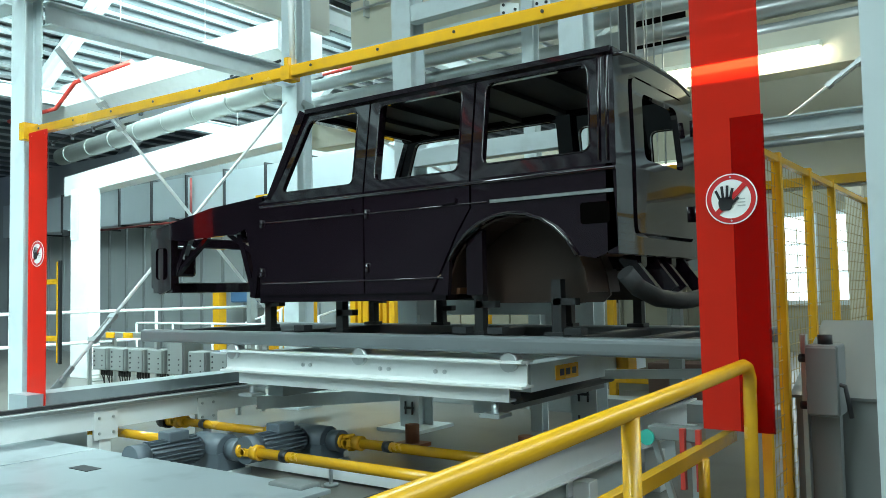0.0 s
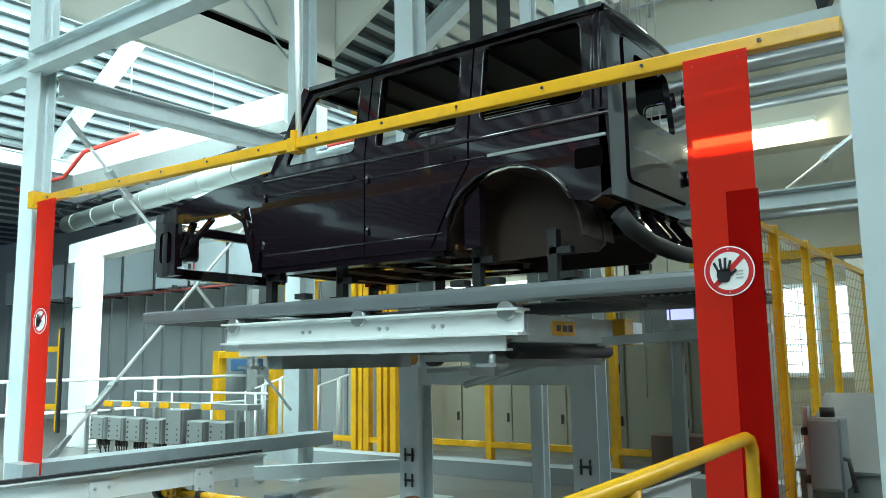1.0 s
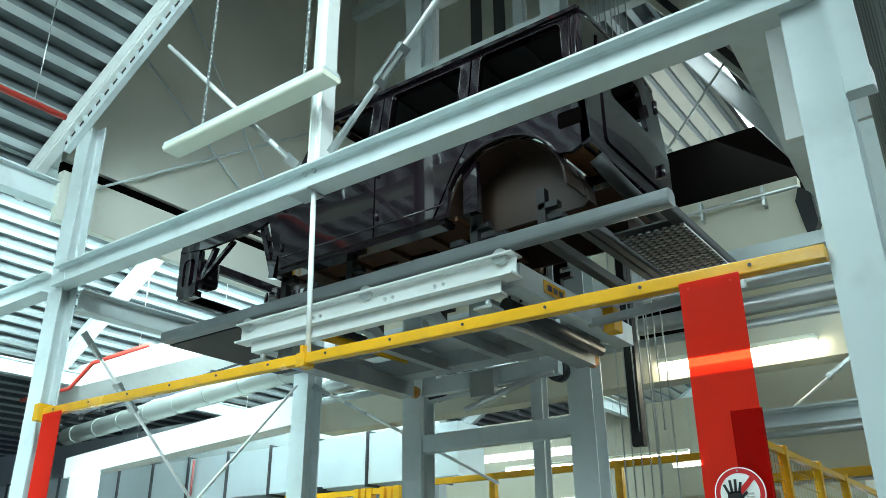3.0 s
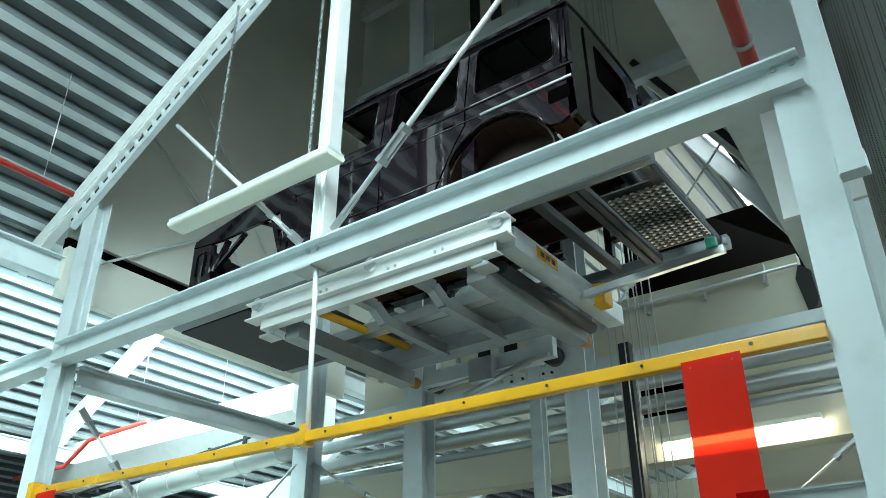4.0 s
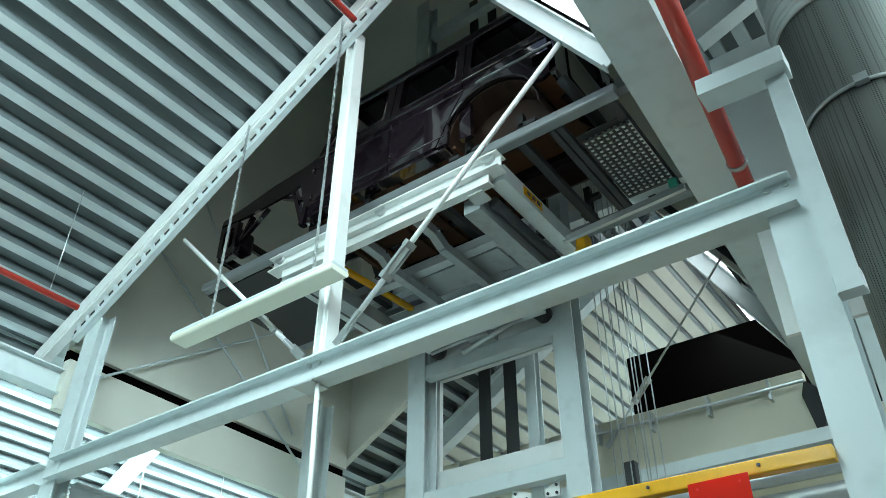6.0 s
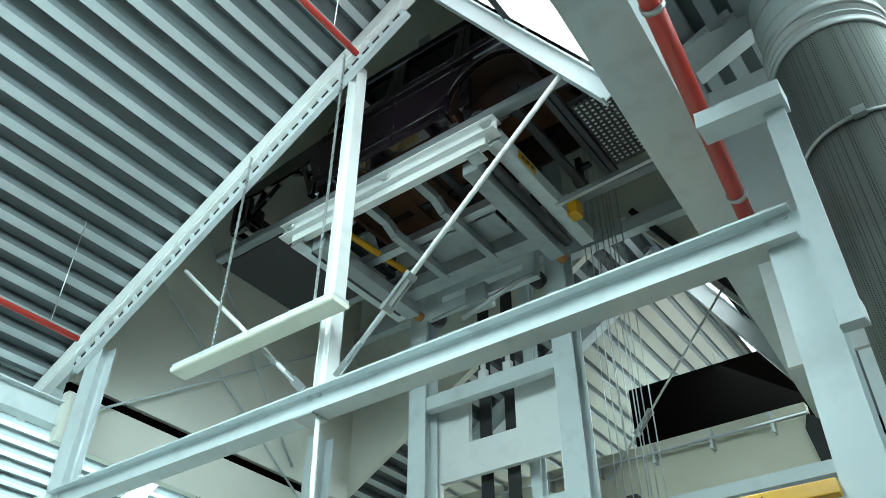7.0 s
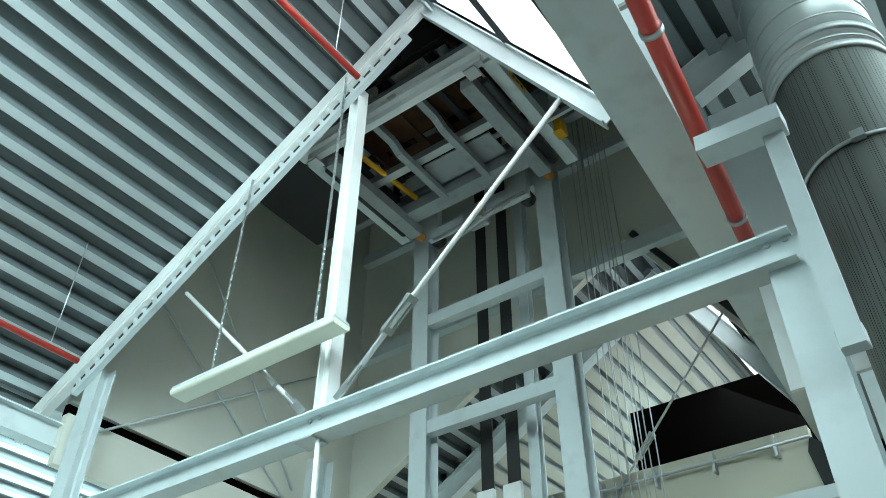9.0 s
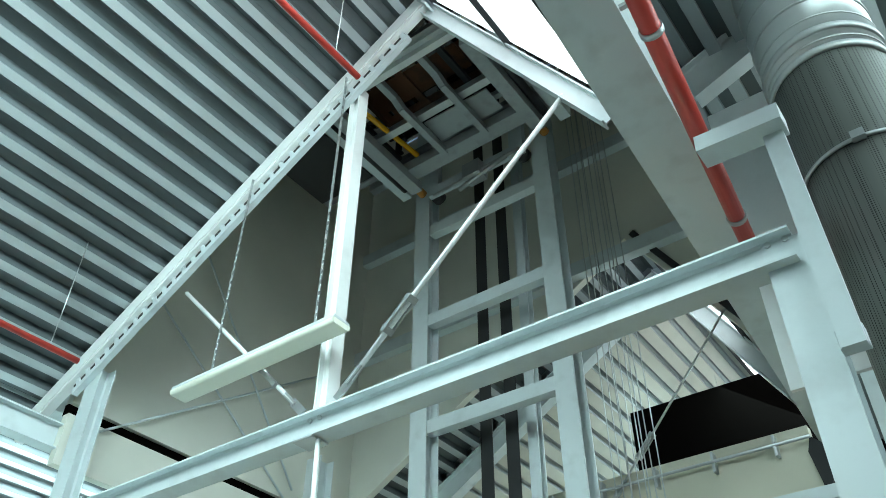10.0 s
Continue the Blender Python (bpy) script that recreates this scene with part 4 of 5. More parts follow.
    bmesh.ops.solidify(bm, geom=bm.faces[:], thickness=0.012)
    part("wheel_housing", bm, HOUSING, car)
    half = [(0.70 + 0.50 * math.cos(math.pi * i / 14), 1.40 + 0.47 * math.sin(math.pi * i / 14)) for i in range(15)]
    part("housing_wall", slab([half + [(0.25, 1.36), (1.15, 1.36)]], lambda u, v, w, y=y, s=s: (U(u), y + s * (0.30 + w), v), 0.02), HOUSING, car, "dark brown inner wheel-house wall")
    # A pillar
    bm = bmesh.new()
    bar(bm, (U(2.83), y + s * 0.03, 2.12), (U(2.53), y + s * 0.09, 2.73), 0.06, 0.055)
    part("windscreen_pillar", bm, PAINT, car)
    # D pillar with its bright seam flutes
    bm = bmesh.new()
    for uu in (0.05, 0.10):
        tube(bm, [(U(uu), y - s * 0.01, 2.12), (U(uu + 0.03), y + s * 0.075, 2.71)], 0.006, 8)
    part("pillar_flute", bm, PAINT, car)

# roof: crowned sheet with ribs inside
bm = bmesh.new()
nx, ny = 10, 10
grid = []
for i in range(nx + 1):
    u = 0.03 + (2.50 - 0.03) * i / nx
    row = []
    for j in range(ny + 1):
        q = j / ny
        yy = Y0 + 0.085 + (Y1 - Y0 - 0.17) * q
        crown = 0.055 * (1 - (2 * q - 1) ** 4) - 0.03 * (2 * i / nx - 1) ** 4
        row.append(bm.verts.new((U(u), yy, 2.745 + crown)))
    grid.append(row)
for i in range(nx):
    for j in range(ny):
        bm.faces.new((grid[i][j], grid[i + 1][j], grid[i + 1][j + 1], grid[i][j + 1])).smooth = True
bmesh.ops.recalc_face_normals(bm, faces=bm.faces[:])
bmesh.ops.solidify(bm, geom=bm.faces[:], thickness=0.02)
part("roof", bm, PAINT, car)
part("roof_lining", bbox(U(2.46), U(0.06), Y0 + 0.14, Y1 - 0.14, 2.722, 2.73), BLACK, car, "matt black roof underside")
for u in (0.6, 1.0, 1.4, 1.85, 2.2):
    part("roof_bow", bbox(U(u) - 0.04, U(u) + 0.04, Y0 + 0.12, Y1 - 0.12, 2.69, 2.722), BLACK, car)
for yy in (Y0 + 0.1, Y1 - 0.16):
    part("cant_rail", bbox(U(2.5), U(0.05), yy, yy + 0.06, 2.68, 2.735), PAINT, car)
part("windscreen_header", bbox(U(2.56), U(2.46), Y0 + 0.1, Y1 - 0.1, 2.67, 2.74, 0.01), PAINT, car)
part("cowl", bbox(U(2.98), U(2.78), Y0 + 0.05, Y1 - 0.05, 2.08, 2.17, 0.02), PAINT, car)
part("bulkhead", bbox(U(2.98), U(2.93), Y0 + 0.06, Y1 - 0.06, 1.40, 2.1), PRIMER, car)
# bonnet edge rails and front panel
part("front_panel", bbox(U(4.44), U(4.38), Y0 + 0.1, Y1 - 0.1, 1.86, 1.95, 0.01), PAINT, car)
part("lower_panel", bbox(U(4.42), U(4.34), Y0 + 0.1, Y1 - 0.1, 1.47, 1.56, 0.01), PAINT, car)
# yellow light on the cowl edge, painted as a thin strip
part("cowl_edge_glint", bbox(U(3.1), U(2.78), Y0 + 0.10, Y0 + 0.14, 2.165, 2.185, 0.004), YELLOW, car, "yellow strip standing in for the yellow light on the cowl edge")
# tail: frame with a door and its window opening
tail = [(Y0 + 0.0, 1.62), (Y1 - 0.0, 1.62), (Y1 - 0.0, BELT), (Y1 - 0.09, 2.75), (Y0 + 0.09, 2.75), (Y0, BELT)]
gate_hole = rounded([(Y0 + 0.22, 1.72), (Y1 - 0.22, 1.72), (Y1 - 0.22, BELT), (Y1 - 0.27, 2.64), (Y0 + 0.27, 2.64), (Y0 + 0.22, BELT)], 0.06)
part("tail_frame", slab([tail, gate_hole], lambda u, v, w: (RXX + 0.0 - w - 0.06 * max(0, v - BELT), u, v), 0.06), PAINT, car)
gate = rounded([(Y0 + 0.24, 1.74), (Y1 - 0.24, 1.74), (Y1 - 0.24, BELT), (Y1 - 0.29, 2.62), (Y0 + 0.29, 2.62), (Y0 + 0.24, BELT)], 0.05)
gate_win = rounded([(Y0 + 0.38, 2.16), (Y1 - 0.38, 2.16), (Y1 - 0.42, 2.55), (Y0 + 0.42, 2.55)], 0.06)
part("tail_door", slab([gate, gate_win], lambda u, v, w: (RXX + 0.012 - w - 0.06 * max(0, v - BELT), u, v), 0.04), PAINT, car)
for z in (1.9, 2.45):
    bm = bmesh.new()
    rod(bm, (RXX + 0.03, Y1 - 0.25, z - 0.05), (RXX + 0.03, Y1 - 0.25, z + 0.05), 0.02, 8)
    part("tail_hinge", bm, PAINT, car)
# floor pan, tunnel, rear cross members, tank cradle
part("floor_pan", bbox(U(2.95), U(1.15), Y0 + 0.1, Y1 - 0.1, 1.42, 1.46, 0.01), PRIMER, car, "brown-primed floor pan")
part("rear_floor", bbox(U(1.2), U(0.03), Y0 + 0.45, Y1 - 0.45, 1.62, 1.66, 0.01), PRIMER, car)
for y in (Y0 + 0.03, Y1 - 0.45):
    part("rear_corner_floor", bbox(U(0.24), U(0.03), y, y + 0.42, 1.62, 1.66, 0.01), PRIMER, car)
for u in (1.5, 1.9, 2.3, 2.7):
    bm = bmesh.new()
    box(bm, U(u) - 0.05, U(u) + 0.05, Y0 + 0.16, Y1 - 0.16, 1.385, 1.425)
    part("floor_rib", bm, PRIMER, car)
for y in (Y0 + 0.42, Y1 - 0.5):
    bm = bmesh.new()
    bar(bm, (U(3.0), y + 0.04, 1.47), (U(1.2), y + 0.04, 1.42), 0.08, 0.09)
    bar(bm, (U(1.2), y + 0.04, 1.59), (U(0.05), y + 0.04, 1.59), 0.08, 0.08)
    part("frame_rail", bm, PAINT, car)
bm = bmesh.new()
tube(bm, [(U(-0.02), Y0 + 0.03, 1.52), (U(-0.06), Y0 + 0.1, 1.44), (U(-0.09), Y0 + 0.3, 1.38), (U(-0.1), Y0 + 0.6, 1.36), (U(-0.1), Y1 - 0.6, 1.36), (U(-0.09), Y1 - 0.3, 1.38), (U(-0.06), Y1 - 0.1, 1.44), (U(-0.02), Y1 - 0.03, 1.52)], 0.05, 12)
part("rear_crossbar", bm, BLACK, car)
for y in (Y0 + 0.3, Y0 + 0.62, Y1 - 0.62, Y1 - 0.3):
    bm = bmesh.new()
    bar(bm, (U(0.1), y, 1.62), (U(-0.06), y, 1.42), 0.04, 0.08)
    part("rear_bracket", bm, PAINT, car)
bm = bmesh.new()
for y in (4.95, 5.12):
    rod(bm, (U(2.52), y - 0.05, 2.22), (U(2.35), y + 0.08, 2.27), 0.02, 8)
rod(bm, (U(2.44), 5.03, 2.1), (U(2.44), 5.03, 2.24), 0.02, 8)
part("assembly_jig", bm, BLACK, car, "black door-setting jig standing in the cabin")
car.location.z += 0.015
# ---------------------------------------------------------------- conveyor in front of and under the lift
origin(0, 0, 0.10)
def side_frame(x, y0, y1, s, up=0.0):
    th = thing("conveyor_side_frame", (x, y0, FLOOR), "white steel conveyor side frame with a black chain guide", "conveyor", "conveyor frames")
    bm = bmesh.new()
    channel(bm, (x, y0, 0.48 + up), (x, y1, 0.48 + up), 0.09, 0.20, side=s)
    part("frame_beam", bm, WHITE, th)
    part("chain_guide", bbox(x - 0.028, x + 0.028, y0, y1, 0.585 + up, 0.61 + up), BLACK, th)
    part("guide_strip", bbox(x + s * 0.07 - 0.02, x + s * 0.07 + 0.02, y0, y1, 0.55 + up, 0.575 + up), GALV, th)
    n = 4
    for i in range(n):
        yy = y0 + (y1 - y0) * (i + 0.3) / n
        part("leg", bbox(x - 0.05, x + 0.05, yy - 0.05, yy + 0.05, FLOOR, 0.38, 0.004), WHITE, th)
        part("stiffener", bbox(x + s * 0.05, x + s * 0.065, yy - 0.10, yy + 0.10, 0.30, 0.52), WHITE, th)
        singles("bolt", [(x + s * 0.065, yy + a, 0.41 + b) for a in (-0.06, 0.06) for b in (-0.06, 0.06)], (s, 0, 0), 0.012, 0.01, GALV, th)
    return th


side_frame(-6.15, 1.6, 5.5, 1)
side_frame(-2.12, 1.9, 5.9, -1, 0.045)
th = thing("chain_rail", (-2.2, 1.9, FLOOR), "slim black chain rail on a pale steel web", "rail")
part("rail", bbox(-2.222, -2.202, 1.9, 5.88, 0.60, 0.625, 0.004), BLACK, th)
part("web", bbox(-2.218, -2.206, 1.95, 5.8, FLOOR, 0.60), STEEL, th)
# grey guard plate beyond the far side frame
part_top = bbox(-6.52, -6.25, 3.3, 6.6, 0.56, 0.69)
solo("cover_plate", part_top, DECKPLATE, "dark grey sheet cover plate along the conveyor", "cover plate")
# low deck plate
th = thing("deck_plate", (-5.5, 2.4, FLOOR), "grey painted steel deck plates beside the conveyor", "platform")
for x0, x1 in ((-9.5, -7.52), (-7.5, -5.52), (-5.5, -3.25)):
    part("plate", bbox(x0, x1, 0.9, 3.42, 0.325, 0.35, 0.004), DECKPLATE, th)
for x in (-9.3, -6.5, -4.6, -3.4):
    part("support", bbox(x - 0.04, x + 0.04, 3.05, 3.13, FLOOR, 0.326), STEEL, th)
    part("support", bbox(x - 0.04, x + 0.04, 1.0, 1.08, FLOOR, 0.326), STEEL, th)
part("slot_cover", bbox(-5.05, -4.85, 2.95, 3.05, 0.35, 0.354), DARK, th)


def universal_joint(th, x, y, z):
    bm = bmesh.new()
    for s in (-1, 1):
        for q in (-1, 1):
            e = (0, q, 0) if s > 0 else (0, 0, q)
            rod(bm, Vector((x - s * 0.012, y, z)) + Vector(e) * 0.032, Vector((x - s * 0.012, y, z)) + Vector(e) * 0.06, 0.028, 10)
            bar(bm, Vector((x - s * 0.015, y, z)) + Vector(e) * 0.046, Vector((x + s * 0.07, y, z)) + Vector(e) * 0.034, 0.05 if s < 0 else 0.02, 0.02 if s < 0 else 0.05)
    rod(bm, (x - 0.12, y, z), (x - 0.05, y, z), 0.055, 12)
    rod(bm, (x + 0.05, y, z), (x + 0.12, y, z), 0.055, 12)
    rod(bm, (x, y - 0.06, z), (x, y + 0.06, z), 0.02, 8)
    part("universal_joint", bm, YELLOW, th, "yellow painted universal joint")


def drive(y, xm, x0, x1, z=0.30):
    th = thing("drive_shaft", (xm, y, z), "yellow cardan drive shafts with universal joints and dark collars", "drive shaft", "drive shafts")
    for a, b in ((x0, xm - 0.42), (xm + 0.32, x1)):
        bm = bmesh.new()
        rod(bm, (a + 0.1, y, z), (b - 0.1, y, z), 0.036, 14)
        part("shaft", bm, YELLOW, th)
        universal_joint(th, a + 0.02, y, z)
        universal_joint(th, b - 0.02, y, z)
        bm = bmesh.new()
        rod(bm, (a + 0.36, y, z), (a + 0.42, y, z), 0.042, 14)
        part("collar", bm, DARK, th)
        bm = bmesh.new()
        rod(bm, (a - 0.2, y, z), (a - 0.1, y, z), 0.075, 14)
        part("flange_bearing", bm, DARK, th)
    mt = thing("gear_motor", (xm, y, FLOOR), "blue-grey ribbed gear motor on a steel foot", "motor", "gear motors")
    bm = bmesh.new()
    rod(bm, (xm - 0.17, y - 0.02, z), (xm + 0.15, y - 0.02, z), 0.105, 18)
    box(bm, xm - 0.2, xm + 0.16, y - 0.12, y + 0.12, z - 0.16, z - 0.02)
    rod(bm, (xm + 0.16, y, z), (xm + 0.26, y, z), 0.08, 16)
    part("gearbox", bm, MOTOR, mt)
    bm = bmesh.new()
    rod(bm, (xm - 0.02, y - 0.16, z + 0.02), (xm - 0.02, y - 0.60, z + 0.02), 0.085, 18)
    part("motor_body", bm, MOTOR, mt)
    for i in range(20):
        c, sn = math.cos(2 * math.pi * i / 20), math.sin(2 * math.pi * i / 20)
        bm = bmesh.new()
        bar(bm, (xm - 0.02 + c * 0.09, y - 0.19, z + 0.02 + sn * 0.09), (xm - 0.02 + c * 0.09, y - 0.58, z + 0.02 + sn * 0.09), 0.006, 0.026, (c, 0, sn))
        part("cooling_fin", bm, MOTOR, mt)
    bm = bmesh.new()
    rod(bm, (xm - 0.02, y - 0.59, z + 0.02), (xm - 0.02, y - 0.70, z + 0.02), 0.098, 18)
    part("fan_cover", bm, MOTOR, mt)
    part("terminal_box", bbox(xm - 0.09, xm + 0.05, y - 0.44, y - 0.28, z + 0.10, z + 0.17, 0.01), MOTOR, mt)
    part("foot", bbox(xm - 0.22, xm + 0.2, y - 0.14, y + 0.14, FLOOR, z - 0.15), WHITE, mt)


drive(4.05, -4.99, -6.75, -2.5, 0.31)
drive(4.72, -4.64, -6.4, -2.55, 0.30)
th = thing("motor_crossbeam", (-4.4, 4.4, FLOOR), "white steel cross beam on adjustable feet under the motors", "beam")
part("beam", bbox(-6.0, -2.2, 4.28, 4.42, 0.14, 0.24), WHITE, th)
for x in (-5.4, -4.0, -2.9):
    bm = bmesh.new()
    rod(bm, (x, 4.2, FLOOR), (x, 4.2, 0.3), 0.015, 8)
    rod(bm, (x, 4.2, FLOOR), (x, 4.2, FLOOR + 0.015), 0.05, 12)
    part("foot", bm, GALV, th)
solo("junction_box", bbox(-3.62, -3.36, 3.3, 3.45, FLOOR, 0.37, 0.01), BOX, "small grey junction box beside the motors", "box")
for x, y in ((-4.4, 5.6), (-3.3, 5.6)):
    bm = bmesh.new()
    box(bm, x - 0.12, x + 0.12, y - 0.1, y + 0.1, FLOOR, FLOOR + 0.03)
    rod(bm, (x, y, FLOOR), (x, y, FLOOR + 0.18), 0.06, 12)
    solo("floor_buffer", bm, mat("rust_buffer", (0.28, 0.10, 0.04), 0.6), "rust-red rubber buffer block on the pit floor", "buffer", "floor buffers")
# roller beam at the back of the left frame
bm = bmesh.new()
channel(bm, (-6.0, 5.3, 0.42), (-5.2, 6.4, 0.42), 0.1, 0.12)
solo("transfer_beam", bm, STEEL, "pale steel transfer beam at the conveyor end", "beam")

# ---------------------------------------------------------------- handrail near the camera
origin(-0.03, 0, 0.085)
th = thing("yellow_handrail", (-0.97, 2.3, FLOOR), "glossy yellow tubular handrail beside the lift bay", "handrail")
bm = bmesh.new()
tube(bm, [(-0.95, 0.75, 1.06), (-0.975, 3.28, 1.122), (-0.98, 3.345, 1.11), (-0.982, 3.385, 1.07), (-0.985, 3.39, 1.02), (-0.99, 3.38, FLOOR)], 0.025, 16)
part("top_rail", bm, YELLOW, th)
for y in (0.8, 2.2):
    bm = bmesh.new()
    rod(bm, (-0.942 - 0.01 * y, y, FLOOR), (-0.942 - 0.01 * y, y, 1.005 + 0.034 * y), 0.025, 14)
    part("post", bm, YELLOW, th)
origin(-0.07, 0, 0.10)
th = thing("yellow_kick_rail", (-1.38, 3.9, FLOOR), "yellow flat steel rail on short posts", "rail")
bm = bmesh.new()
bar(bm, (-1.36, 2.4, 0.6), (-1.41, 4.7, 0.6), 0.05, 0.06)
part("bar", bm, YELLOW, th)
for y in (2.9, 4.1):
    bm = bmesh.new()
    rod(bm, (-1.37, y, FLOOR), (-1.37, y, 0.58), 0.028, 12)
    part("post", bm, YELLOW, th)
# small sensor stand seen under the handrail
th = thing("sensor_stand", (-1.75, 4.3, FLOOR), "grey sensor stand with a green reflector and red bars", "sensor")
part("plate", bbox(-1.69, -1.42, 4.2, 4.3, 0.63, 0.70, 0.006), BOX, th)
bm = bmesh.new()
rod(bm, (-1.69, 4.185, 0.64), (-1.69, 4.2, 0.64), 0.04, 16)
part("reflector", bm, mat("green_reflector", (0.05, 0.45, 0.36), 0.3), th, "round green reflector")
for x in (-1.50, -1.42):
    part("red_bar", bbox(x - 0.012, x + 0.012, 4.17, 4.2, 0.40, 0.70), RED, th)
bm = bmesh.new()
bar(bm, (-1.68, 4.25, 0.65), (-1.52, 4.25, FLOOR), 0.03, 0.03)
bar(bm, (-1.46, 4.25, 0.65), (-1.46, 4.25, FLOOR), 0.03, 0.03)
part("leg", bm, GALV, th)

# ---------------------------------------------------------------- mesh fence
origin(0, 0, 0.05)
FENX = -1.04
WIRE = mat("dull_yellow_wire", (0.30, 0.20, 0.04), 0.5, 0, 0.1, 10, 0)
th = thing("mesh_fence", (FENX, 4.6, FLOOR), "yellow steel mesh safety fence with square posts", "fence")
fy = (3.72, 4.05, 4.68, 5.3, 6.5)
for y in fy:
    part("post", bbox(FENX - 0.02, FENX + 0.02, y - 0.02, y + 0.02, FLOOR, 2.06, 0.003), YELLOW, th)
for a, b in zip(fy, fy[1:]):
    for z in (0.25, 2.03):
        part("panel_rail", bbox(FENX - 0.015, FENX + 0.015, a + 0.02, b - 0.02, z - 0.015, z + 0.015), YELLOW, th)
    bm = bmesh.new()
    z = 0.28
    while z < 2.0:
        box(bm, FENX - 0.001, FENX + 0.001, a + 0.03, b - 0.03, z - 0.0015, z + 0.0015)
        z += 0.06
    y = a + 0.06
    while y < b - 0.03:
        box(bm, FENX - 0.001, FENX + 0.001, y - 0.001, y + 0.001, 0.26, 2.02)
        y += 0.055
    tagged(part("wire_mesh", bm, WIRE, th), kind="stuff")

# control box and sloped desk on the near side of the fence
origin(-0.09, 0, 0.09)
th = thing("control_box", (-0.76, 3.95, 0.85), "grey switch box with cable glands on a bracket", "control box")
part("body", bbox(-0.83, -0.70, 3.88, 4.05, 0.86, 1.16, 0.012), BOX, th)
part("door", bbox(-0.825, -0.705, 3.868, 3.879, 0.87, 1.15, 0.004), BOX, th)
singles("cable_gland", [(-0.86, 3.92, 0.9), (-0.86, 3.92, 1.1)], (1, 0, 0), 0.018, 0.03, BLACK, th, 10)
singles("cable_gland", [(-0.76, 3.95, 1.16)], (0, 0, 1), 0.03, 0.04, BLACK, th, 10)
part("bracket", bbox(-0.86, -0.84, 3.95, 4.0, 0.3, 1.2), GALV, th)
part("stand", bbox(-0.82, -0.72, 3.98, 4.04, FLOOR, 0.86), BOX, th)
origin(-0.15, 0, 0.05)
bm = slab([[(4.1, FLOOR), (5.4, FLOOR), (5.4, 1.10), (4.85, 1.25), (4.1, 0.96)]], lambda u, v, w: (-0.86 + w, u, v), 0.9)
th = thing("machine_desk", (-0.4, 4.7, FLOOR), "grey sheet-metal machine housing with a sloped top", "machine")
part("housing", bm, BOX, th)
bm = bmesh.new()
bar(bm, (-0.41, 4.08, 0.955), (-0.41, 4.86, 1.26), 0.94, 0.014)
part("sloped_lid", bm, BOX, th)
part("plinth", bbox(-0.88, 0.06, 4.08, 5.42, FLOOR, 0.2), DARK, th)
bm = bmesh.new()
tube(bm, [(-0.70, 3.9, 1.05), (-0.62, 3.9, 1.03), (-0.6, 3.9, 0.9)], 0.01, 8)
solo("lever", bm, DARK, "small dark steel lever on the machine housing", "lever")

# yellow-black light curtain post by the far red strip
origin(0.28, 0, 0.06)
th = thing("light_curtain", (-6.33, FRONT - 0.05, 0.83), "slim black and yellow light curtain bar on two brackets", "light curtain")
part("housing", bbox(-6.345, -6.322, FRONT - 0.07, FRONT - 0.045, 0.96, 1.74, 0.004), BLACK, th)
part("side_strip", bbox(-6.362, -6.345, FRONT - 0.072, FRONT - 0.047, 0.97, 1.73), YELLOW, th, "yellow edge strip")
for z in (1.15, 1.58):
    part("bracket", bbox(-6.52, -6.345, FRONT - 0.07, FRONT - 0.04, z - 0.02, z + 0.02), YELLOW, th)
origin(0, 0, 0.10)
bm = bmesh.new()
box(bm, -6.75, -6.35, FRONT + 0.17, FRONT + 0.34, FLOOR, 0.62)
box(bm, -6.6, -6.35, FRONT - 0.02, FRONT + 0.17, FLOOR, 0.62)
solo("column_foot_block", bm, STEEL, "pale steel foot block of the front column", "block")
# ---------------------------------------------------------------- behind the lift bay
# long white lintel with the wide white column
origin(0, 0, 0.14)
a, b = Vector((-13.9, 8.0, 3.36)), Vector((-7.1, 6.95, 3.36))
bm = bmesh.new()
bar(bm, a, b, 0.3, 0.34)
solo("lintel_beam", bm, WHITE, "long white painted lintel beam behind the lift", "beam", "lintel beams")
solo("lintel_beam", bbox(-7.1, 1.5, 7.15, 7.4, 3.12, 3.46), CREAM, "long cream lintel beam behind the lift", "beam", "lintel beams")
th = thing("white_column", (-13.0, 7.75, FLOOR), "wide white painted column with a riveted cover plate", "column")
part("shaft", bbox(-13.09, -12.53, 7.5, 7.7, FLOOR, 3.2, 0.01), WHITE, th)
part("cover_plate", bbox(-13.06, -12.80, 7.48, 7.498, 2.35, 3.1), STEEL, th)
# big pale bulkhead above
origin(0, 0, 0.06)
bm = slab([[(8.0, 4.95), (8.3, 4.72), (8.9, 4.72), (8.9, 5.35), (8.0, 5.35)]], lambda u, v, w: (-15.5 + w, u, v), 6.9)
solo("roof_bulkhead", bm, WHITE, "large white boxed roof bulkhead", "bulkhead", kind="structure")
# round ducts and pipes
bm = bmesh.new()
rod(bm, (-14.2, 7.95, 4.02), (-7.2, 6.98, 4.02), 0.15, 18)
th = thing("round_duct", (-10.7, 7.47, 4.02), "pale grey round air duct under the roof", "duct", "pipes")
part("duct_run", bm, PERF, th)
for i in range(8):
    p, d = Vector((-14.2, 7.95, 4.02)).lerp(Vector((-7.2, 6.98, 4.02)), (i + 0.5) / 8), Vector((7.0, -0.97, 0)).normalized() * 0.02
    bm = bmesh.new()
    rod(bm, p - d, p + d, 0.158, 18)
    part("joint_ring", bm, PERF, th)
for z, r, y in ((4.05, 0.075, 7.4), (3.83, 0.085, 7.42), (3.62, 0.07, 7.38)):
    bm = bmesh.new()
    rod(bm, (-7.3, y, z), (1.6, y, z), r, 14)
